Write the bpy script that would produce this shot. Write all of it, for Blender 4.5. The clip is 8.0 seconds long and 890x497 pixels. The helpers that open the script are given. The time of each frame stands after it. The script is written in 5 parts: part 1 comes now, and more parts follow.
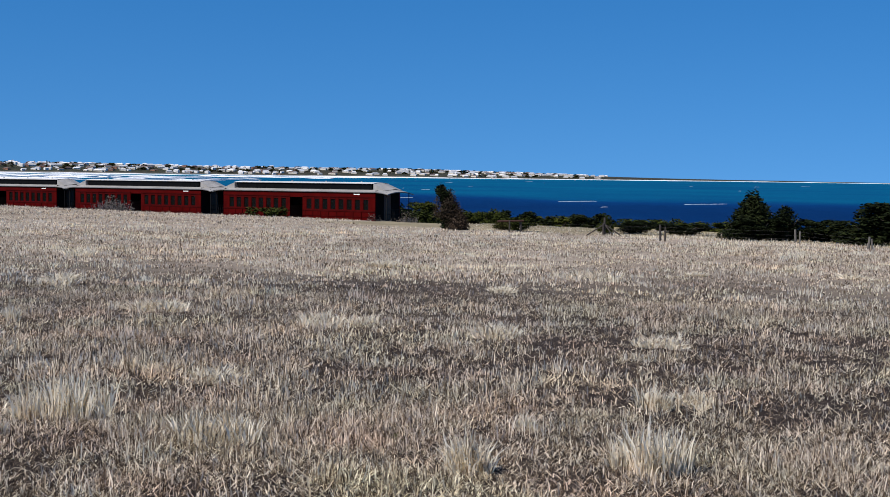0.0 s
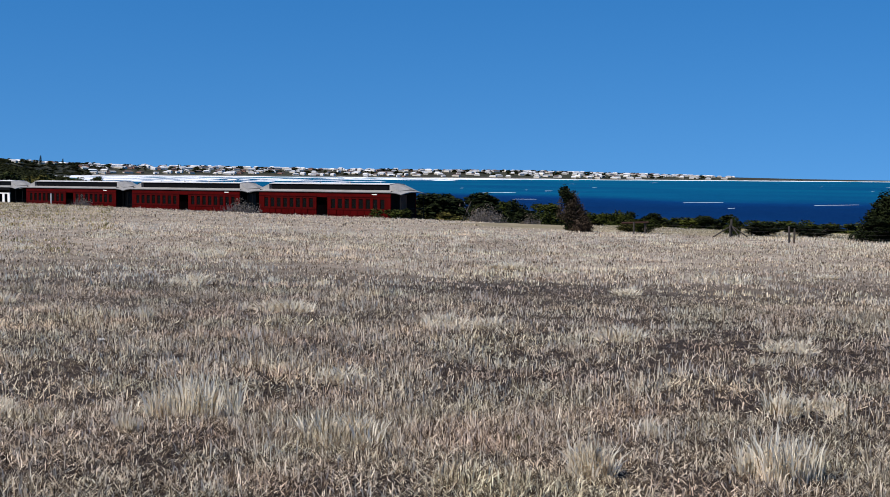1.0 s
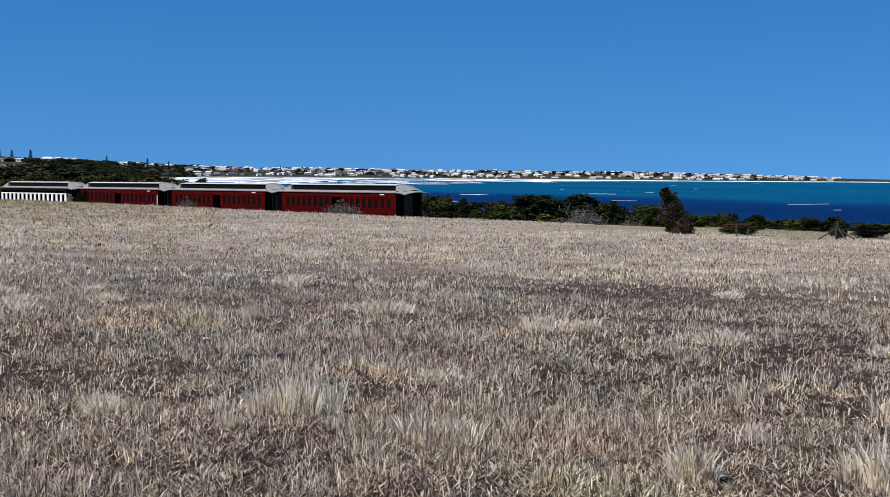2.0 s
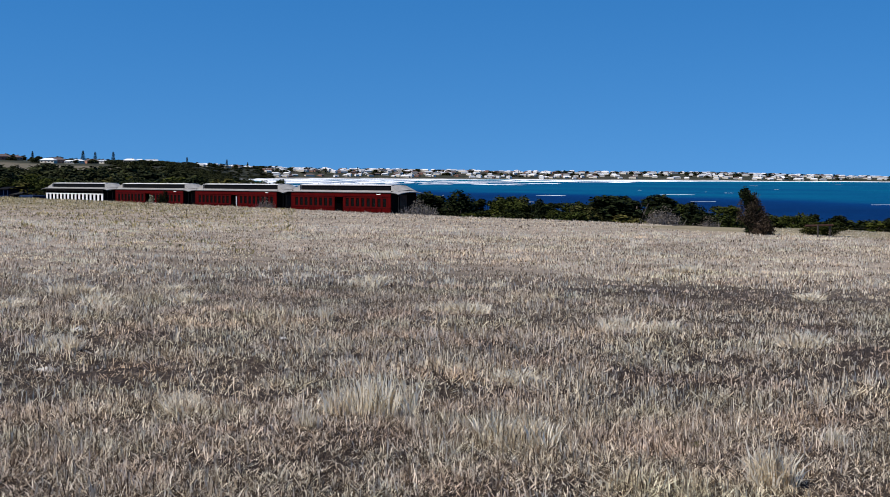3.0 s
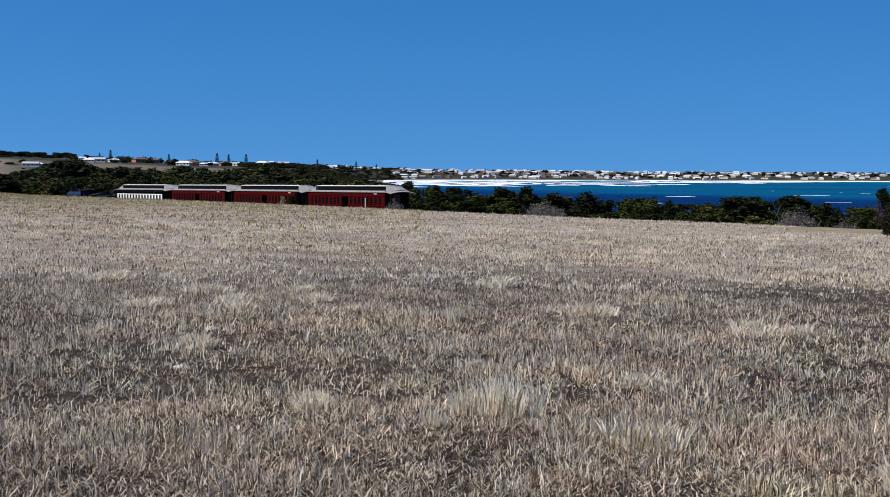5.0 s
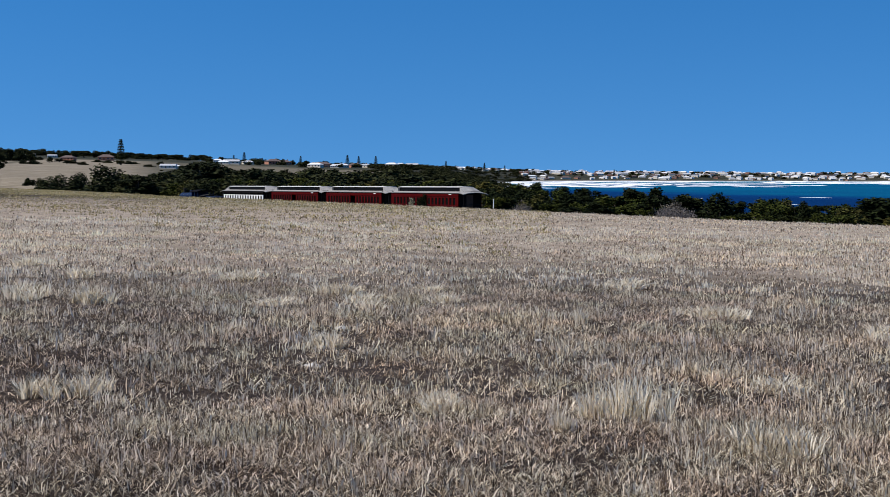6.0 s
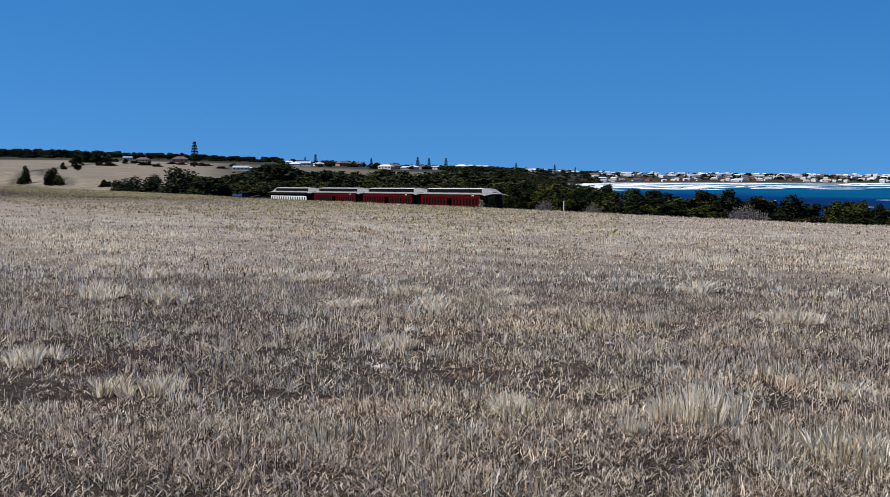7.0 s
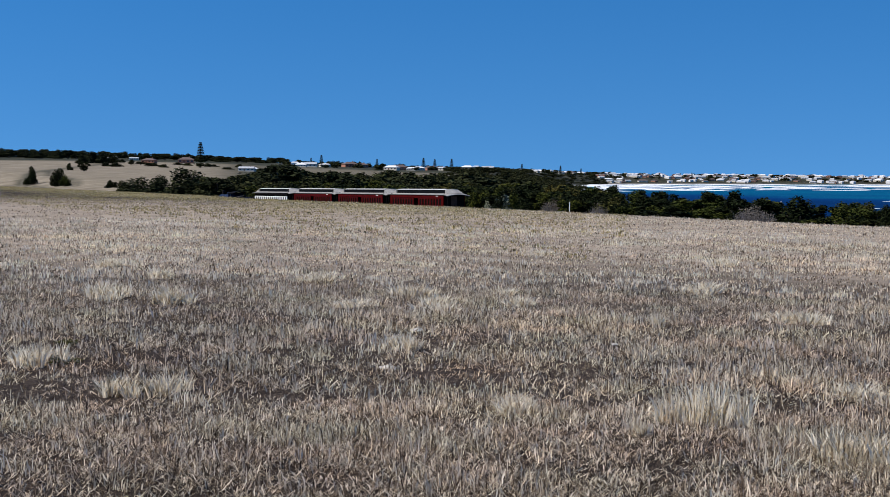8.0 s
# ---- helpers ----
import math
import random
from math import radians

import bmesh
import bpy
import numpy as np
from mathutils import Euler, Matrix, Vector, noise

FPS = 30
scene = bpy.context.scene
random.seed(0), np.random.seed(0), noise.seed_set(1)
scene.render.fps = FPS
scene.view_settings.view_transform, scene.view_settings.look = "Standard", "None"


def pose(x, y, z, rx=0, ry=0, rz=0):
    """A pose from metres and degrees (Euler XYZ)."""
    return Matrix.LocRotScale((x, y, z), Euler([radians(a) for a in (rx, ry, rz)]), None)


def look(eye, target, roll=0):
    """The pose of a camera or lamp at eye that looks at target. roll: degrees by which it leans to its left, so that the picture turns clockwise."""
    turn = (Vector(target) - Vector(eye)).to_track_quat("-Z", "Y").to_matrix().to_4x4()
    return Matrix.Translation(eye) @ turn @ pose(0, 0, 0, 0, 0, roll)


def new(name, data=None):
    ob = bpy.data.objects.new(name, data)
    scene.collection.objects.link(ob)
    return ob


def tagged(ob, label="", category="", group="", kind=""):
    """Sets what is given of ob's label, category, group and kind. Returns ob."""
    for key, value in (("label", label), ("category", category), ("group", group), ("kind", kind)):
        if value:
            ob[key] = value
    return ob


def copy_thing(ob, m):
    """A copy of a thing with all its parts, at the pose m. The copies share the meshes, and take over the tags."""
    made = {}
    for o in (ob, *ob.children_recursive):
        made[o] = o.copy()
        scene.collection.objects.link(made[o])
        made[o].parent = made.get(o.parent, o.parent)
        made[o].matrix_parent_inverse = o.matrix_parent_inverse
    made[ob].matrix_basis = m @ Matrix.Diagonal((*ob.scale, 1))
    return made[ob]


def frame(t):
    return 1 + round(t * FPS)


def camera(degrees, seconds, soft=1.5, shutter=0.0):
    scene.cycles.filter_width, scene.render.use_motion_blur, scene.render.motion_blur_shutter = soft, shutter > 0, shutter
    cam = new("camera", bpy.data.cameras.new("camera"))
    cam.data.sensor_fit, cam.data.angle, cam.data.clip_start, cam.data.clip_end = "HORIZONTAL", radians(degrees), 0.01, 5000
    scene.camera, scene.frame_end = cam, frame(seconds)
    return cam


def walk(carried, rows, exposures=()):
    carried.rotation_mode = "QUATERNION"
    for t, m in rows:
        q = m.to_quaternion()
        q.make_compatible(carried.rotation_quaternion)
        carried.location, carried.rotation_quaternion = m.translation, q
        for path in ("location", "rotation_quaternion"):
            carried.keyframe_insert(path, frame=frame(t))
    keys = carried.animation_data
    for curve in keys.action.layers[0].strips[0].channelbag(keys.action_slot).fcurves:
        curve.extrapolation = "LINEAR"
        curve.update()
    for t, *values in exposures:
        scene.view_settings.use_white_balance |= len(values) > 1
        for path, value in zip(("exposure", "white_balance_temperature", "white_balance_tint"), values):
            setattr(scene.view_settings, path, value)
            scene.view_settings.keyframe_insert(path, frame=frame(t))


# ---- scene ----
# ---------------- camera: a person standing in the paddock, panning left with the train
cam = camera(37.99, 8.0, soft=0.8)
EYE = Vector((0.0, 0.0, 1.65))
VIEWS = [  # seconds, yaw to the left, pitch, roll
    (0, 0.057, -3.321, 0.960),
    (0.5, 2.773, -3.335, 0.819),
    (1, 5.522, -3.320, 0.686),
    (1.5, 8.166, -3.300, 0.658),
    (1.7, 8.930, -3.300, 0.640),
    (2.8, 12.530, -3.297, 0.500),
    (3, 13.310, -3.297, 0.484),
    (3.5, 15.391, -3.311, 0.411),
    (4, 16.726, -3.287, 0.391),
    (4.2, 17.170, -3.285, 0.378),
    (5.3, 20.290, -3.275, 0.290),
    (5.5, 21.520, -3.272, 0.278),
    (6, 24.628, -3.246, 0.199),
    (6.2, 25.870, -3.235, 0.190),
    (6.5, 27.187, -3.212, 0.180),
    (6.7, 27.520, -3.200, 0.200),
    (7, 27.727, -3.175, 0.225),
    (7.5, 27.818, -3.134, 0.219),
    (8, 27.979, -3.134, 0.276),
]


def view(yaw, pitch, roll):
    a, b = radians(yaw), radians(pitch)
    return look(EYE, EYE + Vector((-math.sin(a) * math.cos(b), math.cos(a) * math.cos(b), math.sin(b))), roll)


walk(cam, [(t, view(a, b, c)) for t, a, b, c in VIEWS])

# ---------------- light: high summer sun from behind the left shoulder, deep blue clear sky
SUN_TURN, SUN_HEIGHT = radians(-133), radians(49)   # from +y to the right; above the horizon
world = bpy.data.worlds.new("sky")
scene.world = world
world.use_nodes = True
wn, wl = world.node_tree.nodes, world.node_tree.links
wn.clear()
w_out, w_bg, w_sky = wn.new("ShaderNodeOutputWorld"), wn.new("ShaderNodeBackground"), wn.new("ShaderNodeTexSky")
w_sky.sky_type = "NISHITA"
w_sky.sun_disc = False
w_sky.sun_elevation, w_sky.sun_rotation = SUN_HEIGHT, SUN_TURN
w_sky.air_density, w_sky.dust_density, w_sky.ozone_density = 1.0, 0.0, 2.5
w_co, w_map, w_hsv = wn.new("ShaderNodeTexCoord"), wn.new("ShaderNodeMapping"), wn.new("ShaderNodeHueSaturation")
w_map.inputs["Location"].default_value = (0, 0, 0.25)   # no haze layer: the air at the horizon is as clear as higher up
w_map.inputs["Scale"].default_value = (1, 1, 0.9)
w_hsv.inputs["Saturation"].default_value = 1.4
w_hsv.inputs["Hue"].default_value = 0.504
wl.new(w_co.outputs["Generated"], w_map.inputs["Vector"])
wl.new(w_map.outputs["Vector"], w_sky.inputs["Vector"])
wl.new(w_sky.outputs["Color"], w_hsv.inputs["Color"])
wl.new(w_hsv.outputs["Color"], w_bg.inputs["Color"])
w_bg.inputs["Strength"].default_value = 0.14
wl.new(w_bg.outputs["Background"], w_out.inputs["Surface"])

sun = new("sun", bpy.data.lights.new("sun", "SUN"))
sun.data.energy, sun.data.angle, sun.data.color = 5.9, radians(0.5), (1.0, 0.934, 0.858)
SUN_WAY = Vector((math.sin(SUN_TURN) * math.cos(SUN_HEIGHT), math.cos(SUN_TURN) * math.cos(SUN_HEIGHT), math.sin(SUN_HEIGHT)))
sun.matrix_basis = look(SUN_WAY * 60, (0, 0, 0))
scene.view_settings.exposure = 0.0


# ---------------- materials
def shader(name, rough=0.8, metal=0.0, spec=0.3):
    m = bpy.data.materials.new(name)
    m.use_nodes = True
    b = m.node_tree.nodes["Principled BSDF"]
    b.inputs["Roughness"].default_value, b.inputs["Metallic"].default_value = rough, metal
    b.inputs["Specular IOR Level"].default_value = spec
    return m, m.node_tree.nodes, m.node_tree.links, b


def noise_node(n, l, scale, detail=4, coords="Object", rough=0.6, squash=None):
    co, tex = n.new("ShaderNodeTexCoord"), n.new("ShaderNodeTexNoise")
    tex.inputs["Scale"].default_value, tex.inputs["Detail"].default_value, tex.inputs["Roughness"].default_value = scale, detail, rough
    if squash:
        mp = n.new("ShaderNodeMapping")
        mp.inputs["Scale"].default_value = squash
        l.new(co.outputs[coords], mp.inputs["Vector"])
        l.new(mp.outputs["Vector"], tex.inputs["Vector"])
    else:
        l.new(co.outputs[coords], tex.inputs["Vector"])
    return tex.outputs["Fac"]


def ramp(n, l, fac, stops):
    r = n.new("ShaderNodeValToRGB")
    e = r.color_ramp.elements
    e[0].position, e[0].color = stops[0][0], (*stops[0][1], 1)
    e[1].position, e[1].color = stops[-1][0], (*stops[-1][1], 1)
    for p, c in stops[1:-1]:
        e.new(p).color = (*c, 1)
    l.new(fac, r.inputs["Fac"])
    return r.outputs["Color"]


def mix(n, l, fac, a, b, how="MIX"):
    m = n.new("ShaderNodeMix")
    m.data_type, m.blend_type = "RGBA", how
    for value, slot in ((fac, m.inputs[0]), (a, m.inputs[6]), (b, m.inputs[7])):
        if isinstance(value, (int, float)):
            slot.default_value = value
        elif isinstance(value, tuple):
            slot.default_value = (*value, 1)
        else:
            l.new(value, slot)
    return m.outputs[2]


def bump(n, l, b, fac, strength, distance):
    k = n.new("ShaderNodeBump")
    k.inputs["Strength"].default_value, k.inputs["Distance"].default_value = strength, distance
    l.new(fac, k.inputs["Height"])
    l.new(k.outputs["Normal"], b.inputs["Normal"])


def plain(name, colour, rough=0.7, metal=0.0, vary=0.25, scale=3.0, spec=0.3):
    """A painted or natural surface with stains at two scales."""
    m, n, l, b = shader(name, rough, metal, spec)
    dark = tuple(c * (1 - vary) for c in colour)
    light = tuple(min(1, c * (1 + vary * 0.5)) for c in colour)
    big = ramp(n, l, noise_node(n, l, scale), [(0.3, dark), (0.7, light)])
    fine = ramp(n, l, noise_node(n, l, scale * 14, 2), [(0.25, (0.8, 0.8, 0.8)), (0.75, (1.08, 1.08, 1.08))])
    l.new(mix(n, l, 1.0, big, fine, "MULTIPLY"), b.inputs["Base Color"])
    bump(n, l, b, noise_node(n, l, scale * 14, 2), 0.2, 0.01)
    return m


def leafy(name, dark, light, rough=0.6):
    """Leaves, each with its own tint, with patches of older growth."""
    m, n, l, b = shader(name, 0.85, 0, 0.06)
    g = n.new("ShaderNodeNewGeometry")
    own = ramp(n, l, g.outputs["Random Per Island"], [(0.0, dark), (0.75, light), (1.0, tuple(min(1, c * 1.25) for c in light))])
    o = n.new("ShaderNodeObjectInfo")
    plant = ramp(n, l, o.outputs["Random"], [(0.0, (0.65, 0.68, 0.65)), (0.5, (0.95, 0.95, 0.9)), (1.0, (1.2, 1.08, 0.85))])
    patch = ramp(n, l, noise_node(n, l, 0.9, 3), [(0.35, (0.7, 0.75, 0.7)), (0.65, (1.1, 1.05, 1.0))])
    l.new(mix(n, l, 1.0, mix(n, l, 1.0, own, plant, "MULTIPLY"), patch, "MULTIPLY"), b.inputs["Base Color"])
    return m


def straw(name, stops, patchy=0.25, through_light=0.3):
    """Dry grass blades: a tint for each blade, with broad patches over the paddock."""
    m, n, l, b = shader(name, 0.75, 0, 0.2)
    g = n.new("ShaderNodeNewGeometry")
    own = ramp(n, l, g.outputs["Random Per Island"], stops)
    patch = ramp(n, l, noise_node(n, l, patchy, 5), [(0.32, (0.68, 0.63, 0.61)), (0.5, (0.95, 0.92, 0.88)), (0.68, (1.15, 1.08, 0.94))])
    drift = ramp(n, l, noise_node(n, l, 0.8, 4), [(0.3, (0.92, 0.98, 0.92)), (0.5, (1, 1, 1)), (0.7, (1.06, 0.95, 0.92))])
    col = mix(n, l, 1.0, mix(n, l, 1.0, own, patch, "MULTIPLY"), drift, "MULTIPLY")
    l.new(col, b.inputs["Base Color"])
    thin, both = n.new("ShaderNodeBsdfTranslucent"), n.new("ShaderNodeMixShader")   # light comes through the thin blades
    l.new(col, thin.inputs["Color"])
    both.inputs["Fac"].default_value = through_light
    l.new(b.outputs["BSDF"], both.inputs[1])
    l.new(thin.outputs["BSDF"], both.inputs[2])
    l.new(both.outputs["Shader"], n["Material Output"].inputs["Surface"])
    return m


def ground_material():
    m, n, l, b = shader("paddock_ground", 0.95, 0, 0.1)
    # near-black stops put the shade between stalks into the litter's colour
    shaded_mat = ramp(n, l, noise_node(n, l, 30.0, 6, rough=0.8, squash=(1, 0.35, 1)), [(0.42, (0.008, 0.005, 0.004)), (0.54, (0.05, 0.035, 0.027)), (0.68, (0.36, 0.295, 0.225))])
    shaded_weave = ramp(n, l, noise_node(n, l, 34.0, 6, rough=0.8, squash=(0.3, 1, 1)), [(0.42, (0.008, 0.006, 0.005)), (0.56, (0.055, 0.041, 0.032)), (0.7, (0.38, 0.32, 0.25))])
    litter = mix(n, l, 0.5, shaded_mat, shaded_weave)
    patch = ramp(n, l, noise_node(n, l, 0.22, 6), [(0.32, (0.6, 0.57, 0.56)), (0.52, (1, 1, 1)), (0.72, (1.3, 1.26, 1.18))])
    field = mix(n, l, 1.0, litter, patch, "MULTIPLY")
    att = n.new("ShaderNodeAttribute")
    att.attribute_name = "cover"
    split = n.new("ShaderNodeSeparateColor")
    l.new(att.outputs["Color"], split.inputs["Color"])
    pale = ramp(n, l, noise_node(n, l, 0.05, 9, rough=0.75, squash=(1, 3, 1)), [(0.3, (0.08, 0.068, 0.047)), (0.46, (0.175, 0.147, 0.104)), (0.54, (0.21, 0.178, 0.128)), (0.7, (0.34, 0.292, 0.22))])
    sand = ramp(n, l, noise_node(n, l, 0.01, 6), [(0.3, (0.2, 0.185, 0.165)), (0.7, (0.33, 0.305, 0.275))])
    scrub = ramp(n, l, noise_node(n, l, 0.06, 8, rough=0.7), [(0.35, (0.014, 0.017, 0.01)), (0.55, (0.04, 0.04, 0.024)), (0.74, (0.13, 0.11, 0.07))])
    col = mix(n, l, split.outputs["Red"], field, pale)
    # the far paddock's greater brightness is painted on as a lighter colour
    far_att = n.new("ShaderNodeAttribute")
    far_att.attribute_name = "far_bright"
    far_bright = ramp(n, l, noise_node(n, l, 0.3, 9, rough=0.78, squash=(1, 2, 1)), [(0.3, (0.17, 0.135, 0.1)), (0.5, (0.31, 0.255, 0.195)), (0.7, (0.46, 0.39, 0.305))])
    col = mix(n, l, far_att.outputs["Fac"], col, far_bright)
    olive = ramp(n, l, noise_node(n, l, 0.35, 8, rough=0.75, squash=(1, 2, 1)), [(0.3, (0.1, 0.086, 0.035)), (0.5, (0.2, 0.17, 0.082)), (0.7, (0.32, 0.27, 0.15))])
    col = mix(n, l, att.outputs["Alpha"], col, olive)
    col = mix(n, l, split.outputs["Blue"], col, scrub)
    col = mix(n, l, split.outputs["Green"], col, sand)
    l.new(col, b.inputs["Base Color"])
    bump(n, l, b, noise_node(n, l, 30.0, 6), 0.9, 0.04)
    return m


def water_material():
    m, n, l, b = shader("sea_water", 0.7, 0, 0.03)
    att = n.new("ShaderNodeAttribute")
    att.attribute_name = "shoal"
    patch = noise_node(n, l, 0.006, 5, squash=(1, 1, 1))
    add = n.new("ShaderNodeMath")
    add.operation = "MULTIPLY_ADD"
    l.new(patch, add.inputs[0])
    add.inputs[1].default_value = 0.5
    l.new(att.outputs["Fac"], add.inputs[2])
    deep = ramp(n, l, add.outputs[0], [(0.15, (0.001, 0.016, 0.07)), (0.45, (0.001, 0.03, 0.115)), (0.72, (0.001, 0.082, 0.165)), (1.0, (0.008, 0.16, 0.21))])
    chop = ramp(n, l, noise_node(n, l, 0.25, 4), [(0.35, (0.8, 0.82, 0.85)), (0.65, (1.1, 1.1, 1.1))])
    l.new(mix(n, l, 1.0, deep, chop, "MULTIPLY"), b.inputs["Base Color"])
    bump(n, l, b, noise_node(n, l, 0.6, 6), 0.6, 0.6)
    return m


GROUND = ground_material()
WATER = water_material()
FOAM = plain("sea_foam", (0.8, 0.82, 0.84), 0.8, vary=0.12, scale=0.05)
STRAW = straw("dry_grass", [(0.0, (0.04, 0.028, 0.02)), (0.4, (0.17, 0.128, 0.09)), (0.6, (0.6, 0.505, 0.38)), (1.0, (0.97, 0.89, 0.75))])
PALE_STRAW = straw("bleached_grass", [(0.0, (0.36, 0.29, 0.21)), (0.3, (0.8, 0.71, 0.56)), (1.0, (0.96, 0.9, 0.78))], through_light=0.48)
TUFT_STRAW = straw("tuft_grass", [(0.0, (0.2, 0.15, 0.1)), (0.15, (0.6, 0.52, 0.38)), (0.3, (0.93, 0.86, 0.71)), (1.0, (0.99, 0.95, 0.85))], through_light=0.48)
GOLD_STRAW = straw("seeding_grass", [(0.0, (0.2, 0.16, 0.1)), (0.4, (0.68, 0.59, 0.45)), (1.0, (0.94, 0.87, 0.73))], through_light=0.48)
EDGE_STRAW = straw("yellow_green_grass", [(0.0, (0.1, 0.088, 0.04)), (0.4, (0.3, 0.262, 0.12)), (1.0, (0.56, 0.475, 0.25))])
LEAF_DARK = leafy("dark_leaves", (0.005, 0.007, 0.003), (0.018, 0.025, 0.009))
LEAF_GREEN = leafy("green_leaves", (0.009, 0.013, 0.003), (0.05, 0.06, 0.013))
LEAF_OLIVE = leafy("olive_leaves", (0.022, 0.021, 0.007), (0.1, 0.094, 0.03))
LEAF_SILVER = leafy("silver_leaves", (0.07, 0.08, 0.065), (0.22, 0.24, 0.2))
LEAF_DEAD = leafy("dead_needles", (0.011, 0.009, 0.008), (0.046, 0.037, 0.034))
LEAF_GREY = leafy("grey_dead_leaves", (0.06, 0.052, 0.048), (0.16, 0.14, 0.13))
LEAF_FAR = leafy("far_leaves", (0.009, 0.012, 0.006), (0.038, 0.044, 0.02))
PALE_STONE = plain("pale_limestone", (0.55, 0.52, 0.47), 0.9, vary=0.3, scale=9)
BARK = plain("bark", (0.11, 0.085, 0.07), 0.9, vary=0.4, scale=4)
PALE_BARK = plain("pale_bark", (0.46, 0.43, 0.4), 0.8, vary=0.3, scale=3)
TWIG = plain("grey_twigs", (0.2, 0.175, 0.165), 0.9, vary=0.35, scale=6)
RUSTY = plain("rusty_iron", (0.06, 0.026, 0.018), 0.85, vary=0.4, scale=6)
POST_WOOD = plain("weathered_post", (0.05, 0.042, 0.037), 0.9, vary=0.4, scale=8)
POST_GREY = plain("silvered_post", (0.13, 0.12, 0.105), 0.9, vary=0.4, scale=8)
WHITE_PAINT = plain("white_paint", (0.8, 0.79, 0.76), 0.5, vary=0.08, scale=2)
WIRE = plain("fence_wire", (0.1, 0.09, 0.085), 0.7, 0.3)
RED_PAINT = plain("carriage_red", (0.068, 0.0016, 0.0011), 0.6, vary=0.3, scale=1.2, spec=0.04)
DARK_RED = plain("dark_red_trim", (0.05, 0.0016, 0.001), 0.6, vary=0.25, scale=2, spec=0.06)
ROOF_GREY = plain("canvas_roof", (0.28, 0.27, 0.255), 0.8, vary=0.25, scale=0.7)
BLACK_IRON = plain("black_iron", (0.014, 0.013, 0.013), 0.8, 0.0, vary=0.4, scale=5, spec=0.1)
# black paint, which also stands in for shade on the carriages
BLACK_AND_SHADE = plain("black_and_shade", (0.009, 0.008, 0.008), 0.85, vary=0.4, scale=4, spec=0.05)
CLER_GLASS = plain("clerestory_glass", (0.004, 0.004, 0.0045), 0.6, vary=0.3, scale=6, spec=0.06)
SEAT_BROWN = plain("brown_leather", (0.07, 0.03, 0.018), 0.6, vary=0.3, scale=3)
WOOD_DARK = plain("varnished_wood", (0.09, 0.04, 0.02), 0.4, vary=0.3, scale=3)
BLUE_PAINT = plain("engine_blue", (0.008, 0.02, 0.055), 0.6, vary=0.3, scale=2, spec=0.15)
COAL = plain("coal", (0.012, 0.012, 0.012), 0.5, vary=0.4, scale=9)
BRASS = plain("brass", (0.6, 0.4, 0.15), 0.3, 1.0)
BALLAST = plain("ballast", (0.2, 0.18, 0.165), 0.95, vary=0.45, scale=12)
STEEL = plain("rail_steel", (0.25, 0.2, 0.18), 0.4, 0.9)
SLEEPER = plain("sleeper_wood", (0.1, 0.08, 0.065), 0.9, vary=0.4, scale=5)
# canvas again, lighter: the sun's highlight on the clerestory top is in the colour
ROOF_HIGHLIGHT = plain("highlit_canvas", (0.6, 0.585, 0.56), 0.8, vary=0.2, scale=0.8)
ROOF_WHITE = plain("white_roof_sheet", (0.74, 0.74, 0.73), 0.5, vary=0.1, scale=0.4)
ROOF_PALE = plain("grey_roof_sheet", (0.45, 0.46, 0.47), 0.5, vary=0.15, scale=0.4)
ROOF_TILE = plain("brown_roof_tiles", (0.13, 0.095, 0.085), 0.8, vary=0.25, scale=0.6)
WALL_CREAM = plain("cream_render", (0.6, 0.55, 0.46), 0.85, vary=0.12, scale=0.4)
WALL_WHITE = plain("white_render", (0.75, 0.74, 0.71), 0.85, vary=0.1, scale=0.4)
WALL_BRICK = plain("red_brick", (0.36, 0.17, 0.11), 0.85, vary=0.25, scale=1.5)
PANE_DARK = plain("house_glass", (0.02, 0.025, 0.03), 0.1, vary=0.3, scale=0.3, spec=0.6)


def window_glass():
    m, n, l, b = shader("tinted_window_glass", 0.06, 0, 0.5)
    b.inputs["Base Color"].default_value = (0.035, 0.038, 0.038, 1)
    b.inputs["Transmission Weight"].default_value = 0.85
    b.inputs["IOR"].default_value = 1.05
    return m


GLASS = window_glass()


# ---------------- mesh tools
def part(name, bm, material, parent=None, label=""):
    """Links a bmesh as one mesh object under a thing or a part."""
    me = bpy.data.meshes.new(name)
    bm.to_mesh(me)
    bm.free()
    me.materials.append(material)
    ob = new(name, me)
    if parent is not None:
        ob.parent = parent
    if label:
        ob["label"] = label
    return ob


def share(name, ob, parent, x, y, z, rz=0.0):
    """Another part on the mesh of ob."""
    o = new(name, ob.data)
    o.parent = parent
    o.matrix_basis = pose(x, y, z, 0, 0, rz)
    return o


def box(bm, x0, y0, z0, x1, y1, z1):
    c = ((x0 + x1) / 2, (y0 + y1) / 2, (z0 + z1) / 2)
    bmesh.ops.create_cube(bm, size=1, matrix=Matrix.Translation(c) @ Matrix.Diagonal((abs(x1 - x0), abs(y1 - y0), abs(z1 - z0), 1)))
    return bm


def bevelled(bm, width, segments=1):
    bmesh.ops.bevel(bm, geom=list(bm.edges), offset=width, segments=segments, affect="EDGES", profile=0.5)
    return bm


def rod(bm, a, b, r0, r1=None, sides=6):
    """A tapered rod from a to b."""
    a, b = Vector(a), Vector(b)
    way = b - a
    m = Matrix.Translation((a + b) / 2) @ way.to_track_quat("Z", "Y").to_matrix().to_4x4()
    bmesh.ops.create_cone(bm, cap_ends=True, segments=sides, radius1=r0, radius2=r0 if r1 is None else r1, depth=way.length, matrix=m)
    return bm


